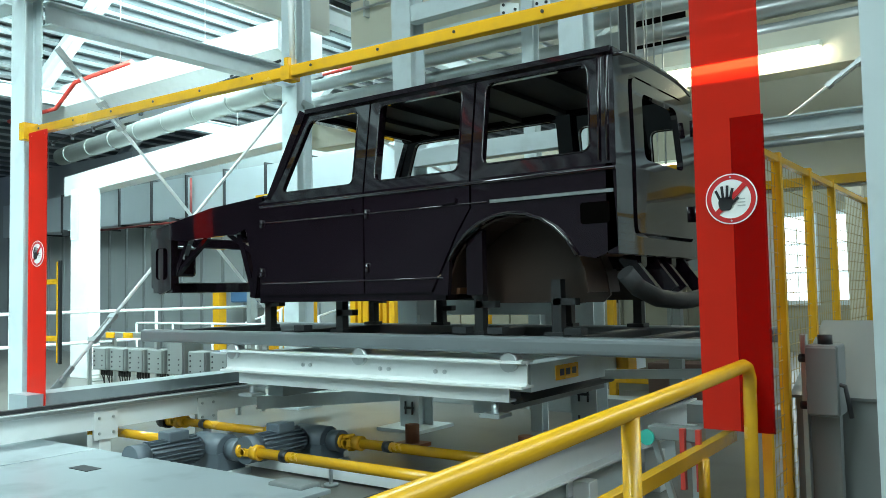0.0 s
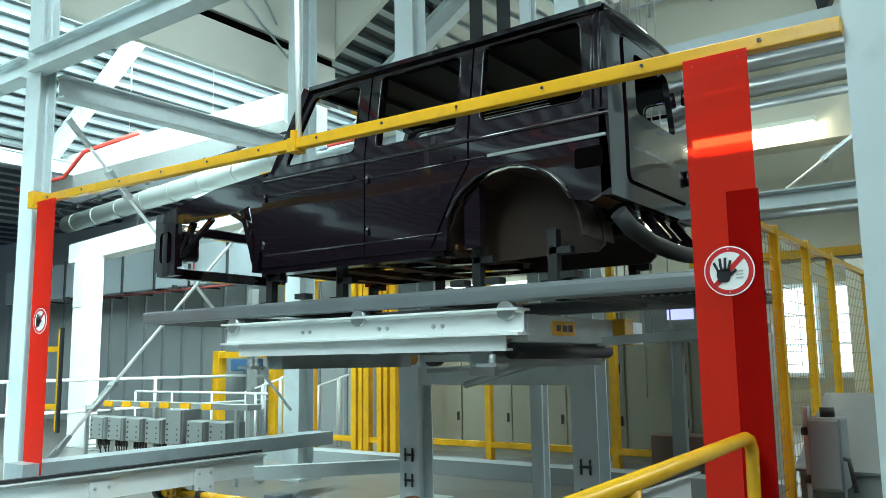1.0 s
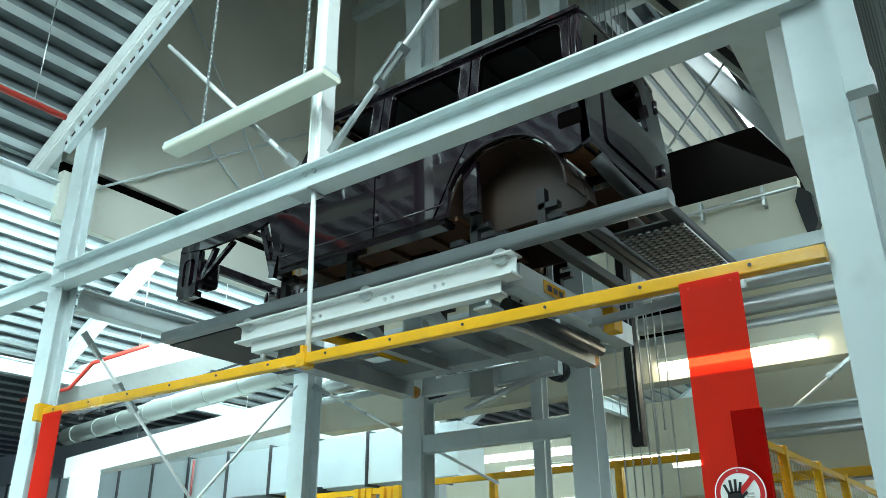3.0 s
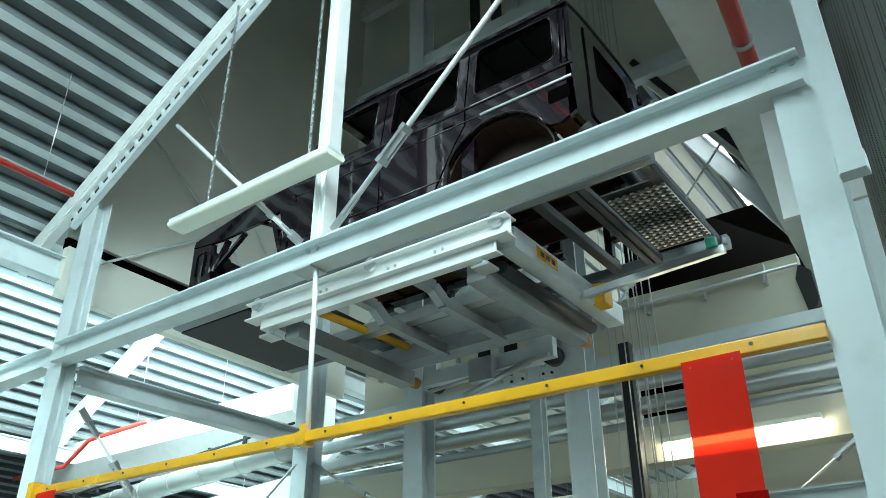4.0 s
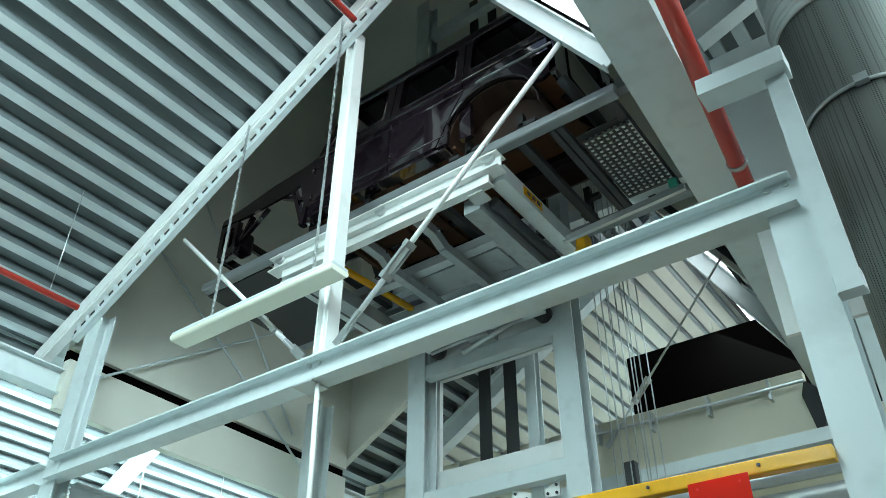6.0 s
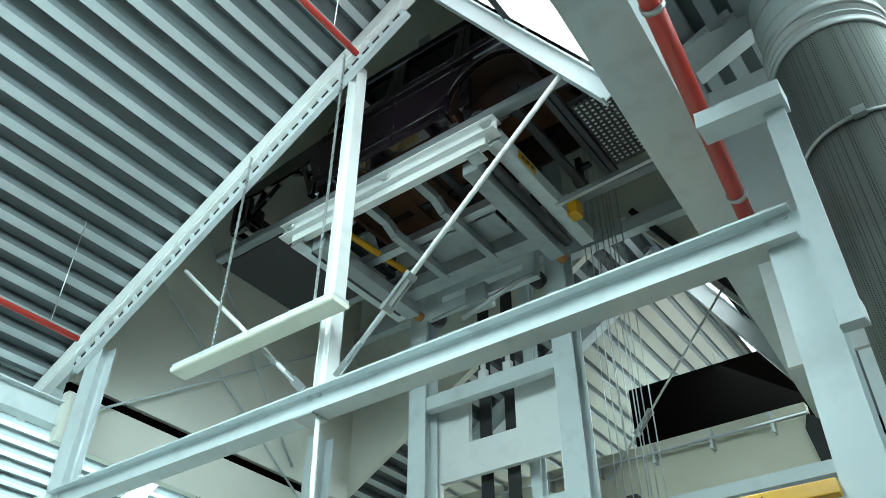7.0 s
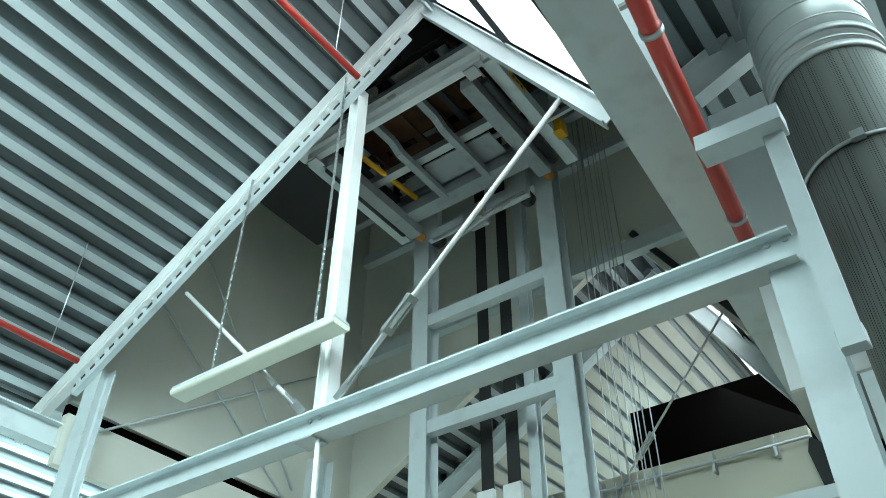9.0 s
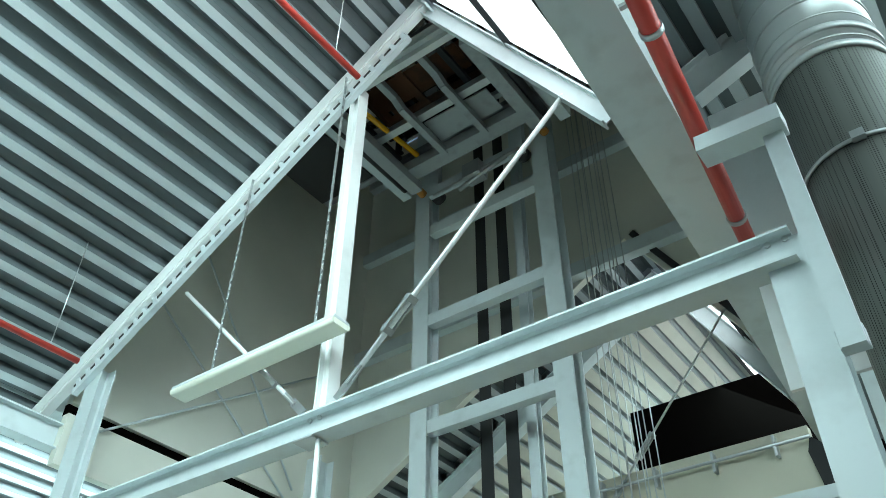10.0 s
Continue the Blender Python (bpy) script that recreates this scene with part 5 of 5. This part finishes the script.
    solo("wall_pipe", bm, GALV, "grey insulated pipe running along the wall", "pipe", "pipes")
bm = bmesh.new()
rod(bm, (-14.2, 7.7, 4.22), (-7.2, 6.75, 4.22), 0.018, 8)
solo("cable_conduit", bm, DARK, "thin dark conduit on clips above the duct", "conduit", "conduits")
for i in range(9):
    p = Vector((-14.0, 7.67, 4.2)).lerp(Vector((-7.4, 6.77, 4.2)), i / 8)
    solo("conduit_clip", bbox(p.x - 0.02, p.x + 0.02, p.y - 0.02, p.y + 0.03, p.z - 0.05, p.z + 0.05), DARK, "small dark conduit clip", "clip", "conduit clips")
origin(0, 0, 0)
# cream panel above the pipes, with a bar on brackets
solo("wall_panel_back", bbox(-7.0, -1.42, 7.78, 7.9, 4.22, 5.22), CREAM, "cream panel wall behind the lift mast", "wall", kind="structure")
th = thing("wall_bar", (-4.2, 7.7, 5.4), "thin grey bar on short brackets along the cream panel", "bar")
bm = bmesh.new()
rod(bm, (-6.9, 7.70, 5.07), (-1.4, 7.70, 5.07), 0.018, 8)
part("rail", bm, GALV, th)
for i in range(9):
    x = -6.7 + i * 0.62
    part("bracket", bbox(x - 0.014, x + 0.014, 7.69, 7.78, 4.96, 5.17), GALV, th)
solo("trim", slab([[(4.45, 0), (4.62, 0.0), (4.95, -0.05), (5.1, 0.0), (5.0, 0.1), (4.7, 0.12)]], lambda u, v, w: (-1.42 + v, 7.76 + w, u), 0.14), BLACK, "black rounded rubber end of the cream panel", "trim", kind="structure")
solo("panel_foot_beam", bbox(-7.0, -1.1, 7.3, 7.5, 4.30, 4.42), STEEL, "pale steel ledge beam at the foot of the panel", "beam")
# black sheet drawn for the dark void under the far roof deck
solo("void_sheet", bbox(-4.25, -1.1, 10.4, 10.5, 4.6, 7.38), VOIDSHADE, "black sheet standing in for the unlit void of the far roof bay", "screen", kind="structure")

# cabinet front
origin(0, 0, 0.14)
th = thing("cabinet_row", (-6.0, 10.2, FLOOR), "row of tall cream switch cabinets with narrow joints", "cabinet")
for i in range(6):
    x0 = -7.7 + i * 0.84
    d = part("cabinet_door", bbox(x0, x0 + 0.815, 9.92, 9.95, FLOOR + 0.1, 2.38, 0.004), CABINET, th)
    for z in (0.6, 1.25, 1.9):
        part("latch", bbox(x0 + 0.75, x0 + 0.78, 9.9, 9.92, z - 0.06, z + 0.06), BLACK, d, "black door latch")
part("carcass", bbox(-7.75, -2.6, 9.95, 10.5, FLOOR, 2.4), CABINET, th)
bm = slab([rounded([(-6.95, 1.72), (-6.75, 1.72), (-6.85, 1.9)], 0.015)], lambda u, v, w: (u, 9.918 - w, v), 0.003)
part("warning_triangle", bm, YELLOW, th, "yellow triangular warning sticker")
th = thing("operator_panel", (-3.2, 9.2, 1.6), "grey operator panel with a lit bluish screen", "control panel")
part("housing", bbox(-3.75, -2.95, 9.0, 9.2, 1.55, 2.1, 0.01), BOX, th)
part("screen", bbox(-3.42, -3.12, 8.99, 9.0, 1.8, 1.98), SCREEN, th, "lit bluish screen")
part("stand", bbox(-3.45, -3.3, 9.05, 9.15, FLOOR, 1.56), BOX, th)
solo("low_shelf", bbox(-3.8, -2.6, 9.3, 9.7, FLOOR, 0.5, 0.01), mat("brown_crate", (0.14, 0.08, 0.06), 0.6), "dark brown stack of trays on the floor", "tray stack")

# yellow gate posts and rails
th = thing("yellow_gate", (-8.5, 9.0, FLOOR), "yellow steel safety gate frames with double posts", "gate")
for x, q in ((-9.50, 0.05), (-9.37, 0.035), (-9.20, 0.035), (-9.08, 0.05), (-8.95, 0.045), (-8.10, 0.05), (-7.97, 0.035), (-7.86, 0.05), (-7.62, 0.045), (-7.50, 0.035), (-7.37, 0.05)):
    part("post", bbox(x - q, x + q, 8.95, 9.05, FLOOR, 2.70, 0.006), YELLOW, th)
for x0, x1 in ((-8.95, -8.10), (-7.86, -7.62), (-9.50, -8.95)):
    for z in (2.65, 0.3):
        part("rail", bbox(x0, x1, 8.97, 9.03, z - 0.04, z + 0.04), YELLOW, th)
th = thing("yellow_fence", (-5.0, 9.4, FLOOR), "yellow tubular fence frame before the cabinets", "fence")
for x in (-6.07, -4.27):
    part("post", bbox(x - 0.045, x + 0.045, 9.35, 9.44, FLOOR, 2.80, 0.005), YELLOW, th)
for z, x1 in ((2.76, -1.0), (0.28, -2.6)):
    part("rail", bbox(-7.3, x1, 9.36, 9.43, z - 0.04, z + 0.04, 0.005), YELLOW, th)
solo("pit_kerb", bbox(-9.0, -2.0, 7.9, 8.2, FLOOR, 0.25), GREYWALL, "low pale grey kerb behind the lift pit", "kerb")

# junction boxes on a rack, white handrail
origin(0.2, 0, 0.09)
th = thing("junction_rack", (-8.8, 6.1, FLOOR), "steel rack with a cable tray above grey junction boxes", "rack")
part("tray", bbox(-10.3, -7.3, 6.15, 6.35, 0.92, 0.98), GALV, th)
for x in (-10.25, -8.8, -7.35):
    for y in (6.05, 6.4):
        part("leg", bbox(x - 0.02, x + 0.02, y - 0.02, y + 0.02, FLOOR, 0.93), GALV, th)
for i in range(7):
    x = -10.1 + i * 0.39
    tall = 0.12 if i == 4 else 0.0
    bx = thing("junction_box", (x, 6.1, 0.5), "taller grey junction box on the rack" if tall else "grey junction box with cable glands on the rack", "junction box", "rack junction boxes")
    part("body", bbox(x, x + 0.32, 6.0, 6.25, 0.52, 0.80 + tall, 0.012), BOX, bx)
    part("lid", bbox(x + 0.09, x + 0.31, 5.98, 6.0, 0.53, 0.79 + tall, 0.004), BOX, bx)
    singles("lid_screw", [(x + 0.045, 6.0, 0.57 + q * 0.06) for q in range(4)], (0, -1, 0), 0.011, 0.008, BLACK, bx, 8)
    singles("lid_screw", [(x + 0.25, 5.98, 0.58 + q * 0.06) for q in range(3)], (0, -1, 0), 0.009, 0.006, BLACK, bx, 8)
    bm = bmesh.new()
    for q in range(5):
        rod(bm, (x + 0.05 + q * 0.055, 6.1, 0.44), (x + 0.05 + q * 0.055, 6.1, 0.52), 0.015, 8)
    part("cable_gland", bm, BLACK, bx)
    bm = bmesh.new()
    for q in range(5):
        random.seed(i * 10 + q)
        e = random.uniform(-0.05, 0.05)
        tube(bm, [(x + 0.05 + q * 0.055, 6.1, 0.45), (x + 0.05 + q * 0.055 + e, 6.12, 0.33), (x + 0.05 + q * 0.055 + 2 * e, 6.2, 0.2)], 0.008, 6)
    part("cable", bm, BLACK, bx)
    if i < 6:
        part("tag_plate", bbox(x + 0.08, x + 0.26, 6.13, 6.149, 0.915, 0.985), YELLOW, th, "yellow tag plate")
for z in [0.2 + 0.075 * q for q in range(10)]:
    part("ladder_rung", bbox(-10.27, -10.24, 6.07, 6.38, z - 0.008, z + 0.008), GALV, th)
solo("steel_post", bbox(-11.53, -11.42, 9.75, 9.9, FLOOR, 2.75, 0.006), BOX, "grey steel post behind the conveyor", "post")
bm = bmesh.new()
rod(bm, (-10.2, 6.7, 1.08), (-7.6, 6.7, 1.08), 0.014, 8)
for x in (-10.2, -9.4, -8.6, -7.8):
    rod(bm, (x, 6.7, FLOOR), (x, 6.7, 1.08), 0.014, 8)
solo("low_railing", bm, WHITE, "low white tubular railing behind the junction rack", "railing")
th = thing("white_handrail", (-12.2, 9.0, FLOOR), "white tubular handrail beyond the conveyor", "handrail")
for z in (1.22, 0.75):
    bm = bmesh.new()
    rod(bm, (-12.1, 5.0, z), (-12.4, 12.0, z), 0.025, 10)
    part("rail", bm, WHITE, th)
for y in (6.0, 8.4, 10.8):
    bm = bmesh.new()
    rod(bm, (-12.22, y, FLOOR), (-12.22, y, 1.2), 0.025, 10)
    part("post", bm, WHITE, th)

origin(0, 0, 0.14)
# grey cladding wall with panel joints, rectangular duct
solo("wall_cladding", bbox(-24, -8.3, 11.2, 11.4, FLOOR, 4.8), GREYWALL, "grey sheet cladding wall behind the conveyor", "wall", kind="structure")
for i in range(22):
    x = -23.4 + i * 0.69
    solo("trim", bbox(x - 0.03, x + 0.03, 11.16, 11.2, FLOOR, 3.1), mat("joint_grey", (0.2, 0.22, 0.22), 0.5) if i == 0 else bpy.data.materials["joint_grey"], "dark grey cladding joint strip", "trim", kind="structure")
th = thing("rectangular_duct", (-13, 10.5, 3.0), "galvanised rectangular air duct with flanged joints", "duct")
part("duct_run", bbox(-21, -7.2, 10.2, 10.9, 2.95, 3.75), mat("duct_sheet", (0.42, 0.48, 0.50), 0.4, 0.3, 0.08, 3, 0.01), th)
for i in range(12):
    x = -20.5 + i * 1.15
    part("flange", bbox(x - 0.02, x + 0.02, 10.16, 10.94, 2.91, 3.79), DARK, th)
bm = bmesh.new()
rod(bm, (-16.5, 10.1, 2.86), (-11.6, 10.1, 2.86), 0.022, 10)
rod(bm, (-13.35, 10.1, 2.86), (-13.35, 10.1, 3.7), 0.022, 10)
hangers([(x, 10.55) for x in (-19.5, -16.0, -12.5, -9.0)], 3.7, th)
for x in (-18.0, -14.0, -10.0):
    part("pipe_bracket", bbox(x - 0.015, x + 0.015, 10.08, 10.3, 2.82, 2.97), DARK, th)
solo("sprinkler_pipe", bm, mat("dull_red_paint", (0.20, 0.035, 0.03), 0.5, 0, 0.12, 8, 0.02), "dull red sprinkler pipe below the duct", "pipe", "red pipes")

# yellow machinery far behind
th = thing("yellow_handling_frame", (-12.2, 10.6, FLOOR), "yellow handling frame with a blue drive, far behind", "machine")
for x in (-13.0, -11.4):
    part("upright", bbox(x - 0.09, x + 0.09, 10.4, 10.6, FLOOR, 1.64, 0.01), YELLOW, th)
part("crossbar", bbox(-13.0, -11.4, 10.42, 10.58, 1.5, 1.62), YELLOW, th)
part("drive", bbox(-12.5, -11.9, 10.35, 10.65, 1.25, 1.48, 0.03), mat("blue_drive", (0.05, 0.12, 0.22), 0.45), th, "blue drive unit")
for i in range(6):
    bm = bmesh.new()
    x = -11.4 + i * 0.45
    tube(bm, [(x, 9.8, FLOOR), (x, 9.8, 0.9 + 0.12 * (i % 3)), (x + 0.3, 9.9, 1.0 + 0.12 * (i % 3)), (x + 0.3, 9.9, FLOOR)], 0.025, 8)
    solo("pipe_hoop", bm, WHITE, "white bent pipe hoop standing on the floor", "pipe", "pipe hoops")

# ---------------------------------------------------------------- to the side: lamps, beams, far hall
def strip_lamp(x0, x1, y, z, tubes, hang=True):
    th = thing("strip_lamp", ((x0 + x1) / 2, y, z), "lit fluorescent strip lamp with a warm white cover", "lamp", "strip lamps")
    part("housing", bbox(x0, x1, y - 0.05, y + 0.05, z + 0.02, z + 0.07, 0.008), PALE, th)
    bm = slab([rounded([(-0.06, 0.02), (0.06, 0.02), (0.045, -0.03), (-0.045, -0.03)], 0.02)], lambda u, v, w: (x0 + 0.02 + w, y + u, z + v), x1 - x0 - 0.04)
    part("cover", bm, tubes, th, "glowing prismatic cover")
    if hang:
        hangers([(x0 + 0.3, y), (x1 - 0.3, y)], z + 0.06, th, r=0.0025)
    return th


origin(0, 0, 0.075)
strip_lamp(-2.76, -1.38, 7.1, 3.30, TUBE, False)
strip_lamp(-4.4, -2.9, 11.5, 3.05, TUBEFAR)
strip_lamp(-7.8, -6.3, 12.5, 3.35, TUBEFAR)
strip_lamp(-6.0, -4.5, 12.5, 3.35, TUBEFAR)
th = strip_lamp(-1.2, 0.4, 12.0, 3.3, TUBEFAR, False)
for x in (-0.9, 0.1):
    bm = bmesh.new()
    rod(bm, (x, 12.0, 3.36), (x, 12.0, 7.64), 0.0025, 6)
    part("hanger", bm, GALV, th)
bm = bmesh.new()
ibeam(bm, (-2.2, 6.9, 2.68), (-0.7, 6.9, 2.68), 0.14, 0.15)
solo("support_beam", bm, STEEL, "pale steel beam beside the lift bay", "beam")
bm = bmesh.new()
rod(bm, (-2.2, 6.85, 2.55), (-0.7, 6.85, 2.55), 0.03, 10)
solo("cable_tube", bm, GALV, "galvanised cable tube under the beam", "tube")
solo("wall_side", bbox(-2.9, 4.5, 8.4, 8.6, 2.35, 4.9), CREAM, "cream painted wall above the passage", "wall", kind="structure")
solo("yellow_lintel_bar", bbox(-2.9, 4.5, 8.3, 8.38, 2.36, 2.44), YELLOW, "yellow painted bar under the cream wall", "bar")
solo("wall_far", bbox(-16, 12, 17, 17.2, FLOOR, 5.2), FARWALL, "cream far wall of the hall with bright windows", "wall", kind="structure")
for i in range(5):
    x = -6.2 + i * 1.55
    w = thing("window_%d" % (i + 1), (x, 16.9, 1.2), "bright daylight window with glazing bars in the far wall", "window", "far windows", "structure")
    for q in range(4):
        for r in range(3):
            part("pane", bbox(x + q * 0.3, x + q * 0.3 + 0.27, 16.93, 16.95, 1.15 + r * 0.55, 1.15 + r * 0.55 + 0.51), GLOWDAY, w)
    part("window_frame", bbox(x - 0.05, x + 1.25, 16.955, 16.99, 1.05, 2.85), STEEL, w)
w = thing("window_band", (-10.4, 16.9, 3.2), "long bright window band high in the far wall", "window", "far windows", "structure")
for i in range(7):
    part("pane", bbox(-12.2 + i * 0.5, -12.2 + i * 0.5 + 0.46, 16.93, 16.96, 3.08, 3.34), GLOWDAY, w)
    part("pane", bbox(-12.2 + i * 0.5, -12.2 + i * 0.5 + 0.46, 16.93, 16.96, 4.28, 4.46), GLOWDAY, w)
part("window_frame", bbox(-12.3, -8.6, 16.965, 16.99, 3.0, 4.55), FARWALL, w)
for x in (-2.35, -1.75):
    solo("hall_column", bbox(x - 0.12, x + 0.12, 14.4, 14.64, FLOOR, 5.0, 0.01), CREAM, "slim cream column in the far hall", "column", "hall columns")

origin(0, 0, 0)
# red pipes under the roof
for k, (a, b) in enumerate((((-3.11, -6, 6.87), (-3.11, 2.98, 6.87)), ((-6.19, -6, 5.26), (-6.19, 2.98, 5.26)))):
    bm = bmesh.new()
    rod(bm, a, b, 0.028, 12)
    solo("sprinkler_pipe", bm, RED, "bright red sprinkler pipe hung under the roof deck", "pipe", "red pipes")
    for y in (-1.0, 1.2, 2.7):
        bm = bmesh.new()
        rod(bm, (a[0], y, a[2]), (a[0], y, roof_at(a[0]) + 0.2), 0.005, 6)
        solo("pipe_hanger", bm, GALV, "thin steel hanger wire of the red pipe", "hanger", "pipe hangers")
bm = bmesh.new()
rod(bm, (-0.422, 0.4, 5.3), (-0.921, 5.05, 5.3), 0.06, 16)
th = thing("sprinkler_main", (-0.7, 3.0, 5.3), "thick red sprinkler main beside the gutter", "pipe", "red pipes")
part("pipe", bm, RED, th)
for f in (0.12, 0.52, 0.9):
    p = Vector((-0.422, 0.4, 5.3)).lerp(Vector((-0.921, 5.05, 5.3)), f)
    bm = bmesh.new()
    rod(bm, p - Vector((-0.002, 0.02, 0)), p + Vector((-0.002, 0.02, 0)), 0.07, 16)
    box(bm, p.x - 0.012, p.x + 0.012, p.y - 0.015, p.y + 0.015, p.z + 0.05, 5.64)
    box(bm, p.x - 0.26, p.x + 0.012, p.y - 0.015, p.y + 0.015, 5.62, 5.65)
    part("pipe_clamp", bm, GALV, th, "galvanised pipe clamp")
bm = bmesh.new()
tube(bm, [(-15, 7.4, 4.75), (-13.4, 7.4, 4.75), (-12.8, 7.4, 5.1), (-11.2, 7.4, 5.15)], 0.035, 12)
ob = solo("sprinkler_pipe", bm, RED, "bent red sprinkler pipe under the roof", "pipe", "red pipes")
hangers([(-14.4, 7.4)], 4.76, ob)
hangers([(-11.5, 7.4)], 5.14, ob)
bm = bmesh.new()
rod(bm, (-16, 9.4, 5.0), (-8.2, 9.4, 5.0), 0.03, 12)
ob = solo("sprinkler_pipe", bm, RED, "red sprinkler pipe under the far roof", "pipe", "red pipes")
hangers([(-14.5, 9.4), (-12.0, 9.4), (-9.5, 9.4)], 5.0, ob)
bm = bmesh.new()
bar(bm, (-0.73, 3.38, 4.83), (-0.27, 3.38, 4.81), 0.16, 0.11)
solo("bracket_beam", bm, STEEL, "short pale steel bracket beam", "beam")
bm = bmesh.new()
bar(bm, (-0.347, 3.42, 4.86), (-0.335, 3.42, 3.42), 0.05, 0.105)
th = thing("side_strut", (-0.26, 3.4, 3.0), "pale steel strut beside the column", "strut")
part("flat_bar", bm, STEEL, th)
part("fixing_plate", bbox(-0.40, -0.28, 3.445, 3.52, 3.44, 3.54, 0.004), STEEL, th)

# hanging strip lamp, unlit
LX0, LX1, LY, LZ = -5.12, -3.38, 3.35, 4.715
th = thing("hanging_strip_lamp", ((LX0 + LX1) / 2, LY, LZ), "unlit hanging strip lamp with a pale prismatic cover on chains", "lamp")
part("housing", bbox(LX0, LX1, LY - 0.085, LY + 0.085, LZ + 0.03, LZ + 0.06, 0.008), STEEL, th)
bm = slab([rounded([(-0.095, 0.03), (0.095, 0.03), (0.08, -0.015), (-0.08, -0.015)], 0.02)], lambda u, v, w: (LX0 + w, LY + u, LZ + v), LX1 - LX0)
part("cover", bm, PALE, th)
for x in (LX0 + 0.36, LX1 - 0.27):
    zt = roof_z(x) - 0.1
    n = int((zt - LZ - 0.07) / 0.05)
    bm = bmesh.new()
    for i in range(n):
        z0 = LZ + 0.07 + i * 0.05
        if i % 2:
            box(bm, x - 0.012, x + 0.012, LY - 0.004, LY + 0.004, z0 - 0.005, z0 + 0.055)
        else:
            box(bm, x - 0.004, x + 0.004, LY - 0.012, LY + 0.012, z0 - 0.005, z0 + 0.055)
    part("chain", bm, GALV, th)

# hanging lift cables
solo("cable_bracket", bbox(-3.08, -2.4, 6.3, 6.62, 11.58, 11.66, 0.006), STEEL, "pale steel bracket arm holding the hanging cables", "bracket")
for i in range(9):
    random.seed(40 + i)
    x, y = -2.88 + 0.05 * i, 6.45 + 0.05 * (i % 3)
    top, low = 11.6, 1.2 + 0.5 * (i % 4)
    bm = bmesh.new()
    tube(bm, [(x, y, top), (x + random.uniform(-0.03, 0.03), y, (top + low) / 2), (x, y, low)], 0.006, 6)
    solo("lift_cable", bm, GALV, "thin pale hanging lift control cable", "cable", "lift cables")
# dark cable chain beside the mast
bm = bmesh.new()
bar(bm, (-2.78, MY + 0.35, 2.6), (-2.78, MY + 0.35, 4.2), 0.08, 0.1)
solo("cable_chain", bm, BLACK, "black plastic energy chain beside the lift mast", "cable chain")

# perforated round duct
th = thing("displacement_duct", (0.0, 4.62, 2.9), "grey perforated round air outlet duct with ring clamps", "duct")
PD = bpy.data.materials.new("perforated_sheet")
PD.use_nodes = True
nt = PD.node_tree
b = nt.nodes["Principled BSDF"]
tcn, vo, rp = nt.nodes.new("ShaderNodeTexCoord"), nt.nodes.new("ShaderNodeTexVoronoi"), nt.nodes.new("ShaderNodeValToRGB")
vo.inputs["Scale"].default_value, vo.inputs["Randomness"].default_value = 62, 0.0
rp.color_ramp.elements[0].position, rp.color_ramp.elements[1].position = 0.28, 0.36
rp.color_ramp.elements[0].color, rp.color_ramp.elements[1].color = (0.025, 0.025, 0.025, 1), (0.17, 0.185, 0.17, 1)
nt.links.new(tcn.outputs["Object"], vo.inputs["Vector"])
nt.links.new(vo.outputs["Distance"], rp.inputs[0])
nt.links.new(rp.outputs[0], b.inputs["Base Color"])
b.inputs["Roughness"].default_value, b.inputs["Metallic"].default_value = 0.45, 0.4
DX, DY = 0.0, 4.62
NECK = mat("satin_duct_sheet", (0.58, 0.61, 0.60), 0.32, 0.35, 0.10, 4, 0.01)
bm = bmesh.new()
rod(bm, (DX, DY, 2.9), (DX, DY, 6.06), 0.41, 48)
part("perforated_shell", bm, PD, th)
bm = bmesh.new()
rod(bm, (DX, DY, 6.06), (DX, DY, 7.69), 0.415, 48)
part("neck", bm, NECK, th, "plain satin sheet neck of the duct")
for z, r, h in ((6.07, 0.425, 0.03), (6.16, 0.42, 0.008), (6.27, 0.43, 0.03), (6.42, 0.42, 0.008), (6.62, 0.425, 0.012), (6.85, 0.42, 0.008), (7.1, 0.425, 0.012), (7.4, 0.42, 0.008)):
    bm = bmesh.new()
    rod(bm, (DX, DY, z - h), (DX, DY, z + h), r, 48)
    part("seam_ring", bm, NECK, th)
bm = bmesh.new()
tube(bm, [(DX + 0.425 * math.cos(2 * math.pi * i / 48), DY + 0.425 * math.sin(2 * math.pi * i / 48), 5.2) for i in range(49)], 0.014, 8)
box(bm, DX - 0.02, DX + 0.06, DY - 0.47, DY - 0.42, 5.17, 5.23)
part("ring_clamp", bm, GALV, th, "round wire clamp with a lug")



def motions():
    lift = [(0.0, 0.0), (0.25, 0.13), (0.5, 0.295), (1.0, 0.70), (1.5, 1.118), (2.0, 1.535), (2.5, 1.95), (3.2, 2.545), (4.0, 3.225), (4.5, 3.65), (5.0, 4.06), (5.5, 4.47), (6.2, 5.05), (7.0, 5.69), (7.5, 6.05), (8.0, 6.435), (8.5, 6.81), (9.0, 7.19), (9.5, 7.57), (10.0, 7.94)]
    for ob in (carriage, car, skid):
        o = ob.location.copy()
        walk(ob, [(t, pose(o.x - 0.015 * z, o.y, o.z + z)) for t, z in lift])
    o = counterweight.location.copy()
    walk(counterweight, [(t, pose(o.x, o.y, o.z - z)) for t, z in lift])


motions()
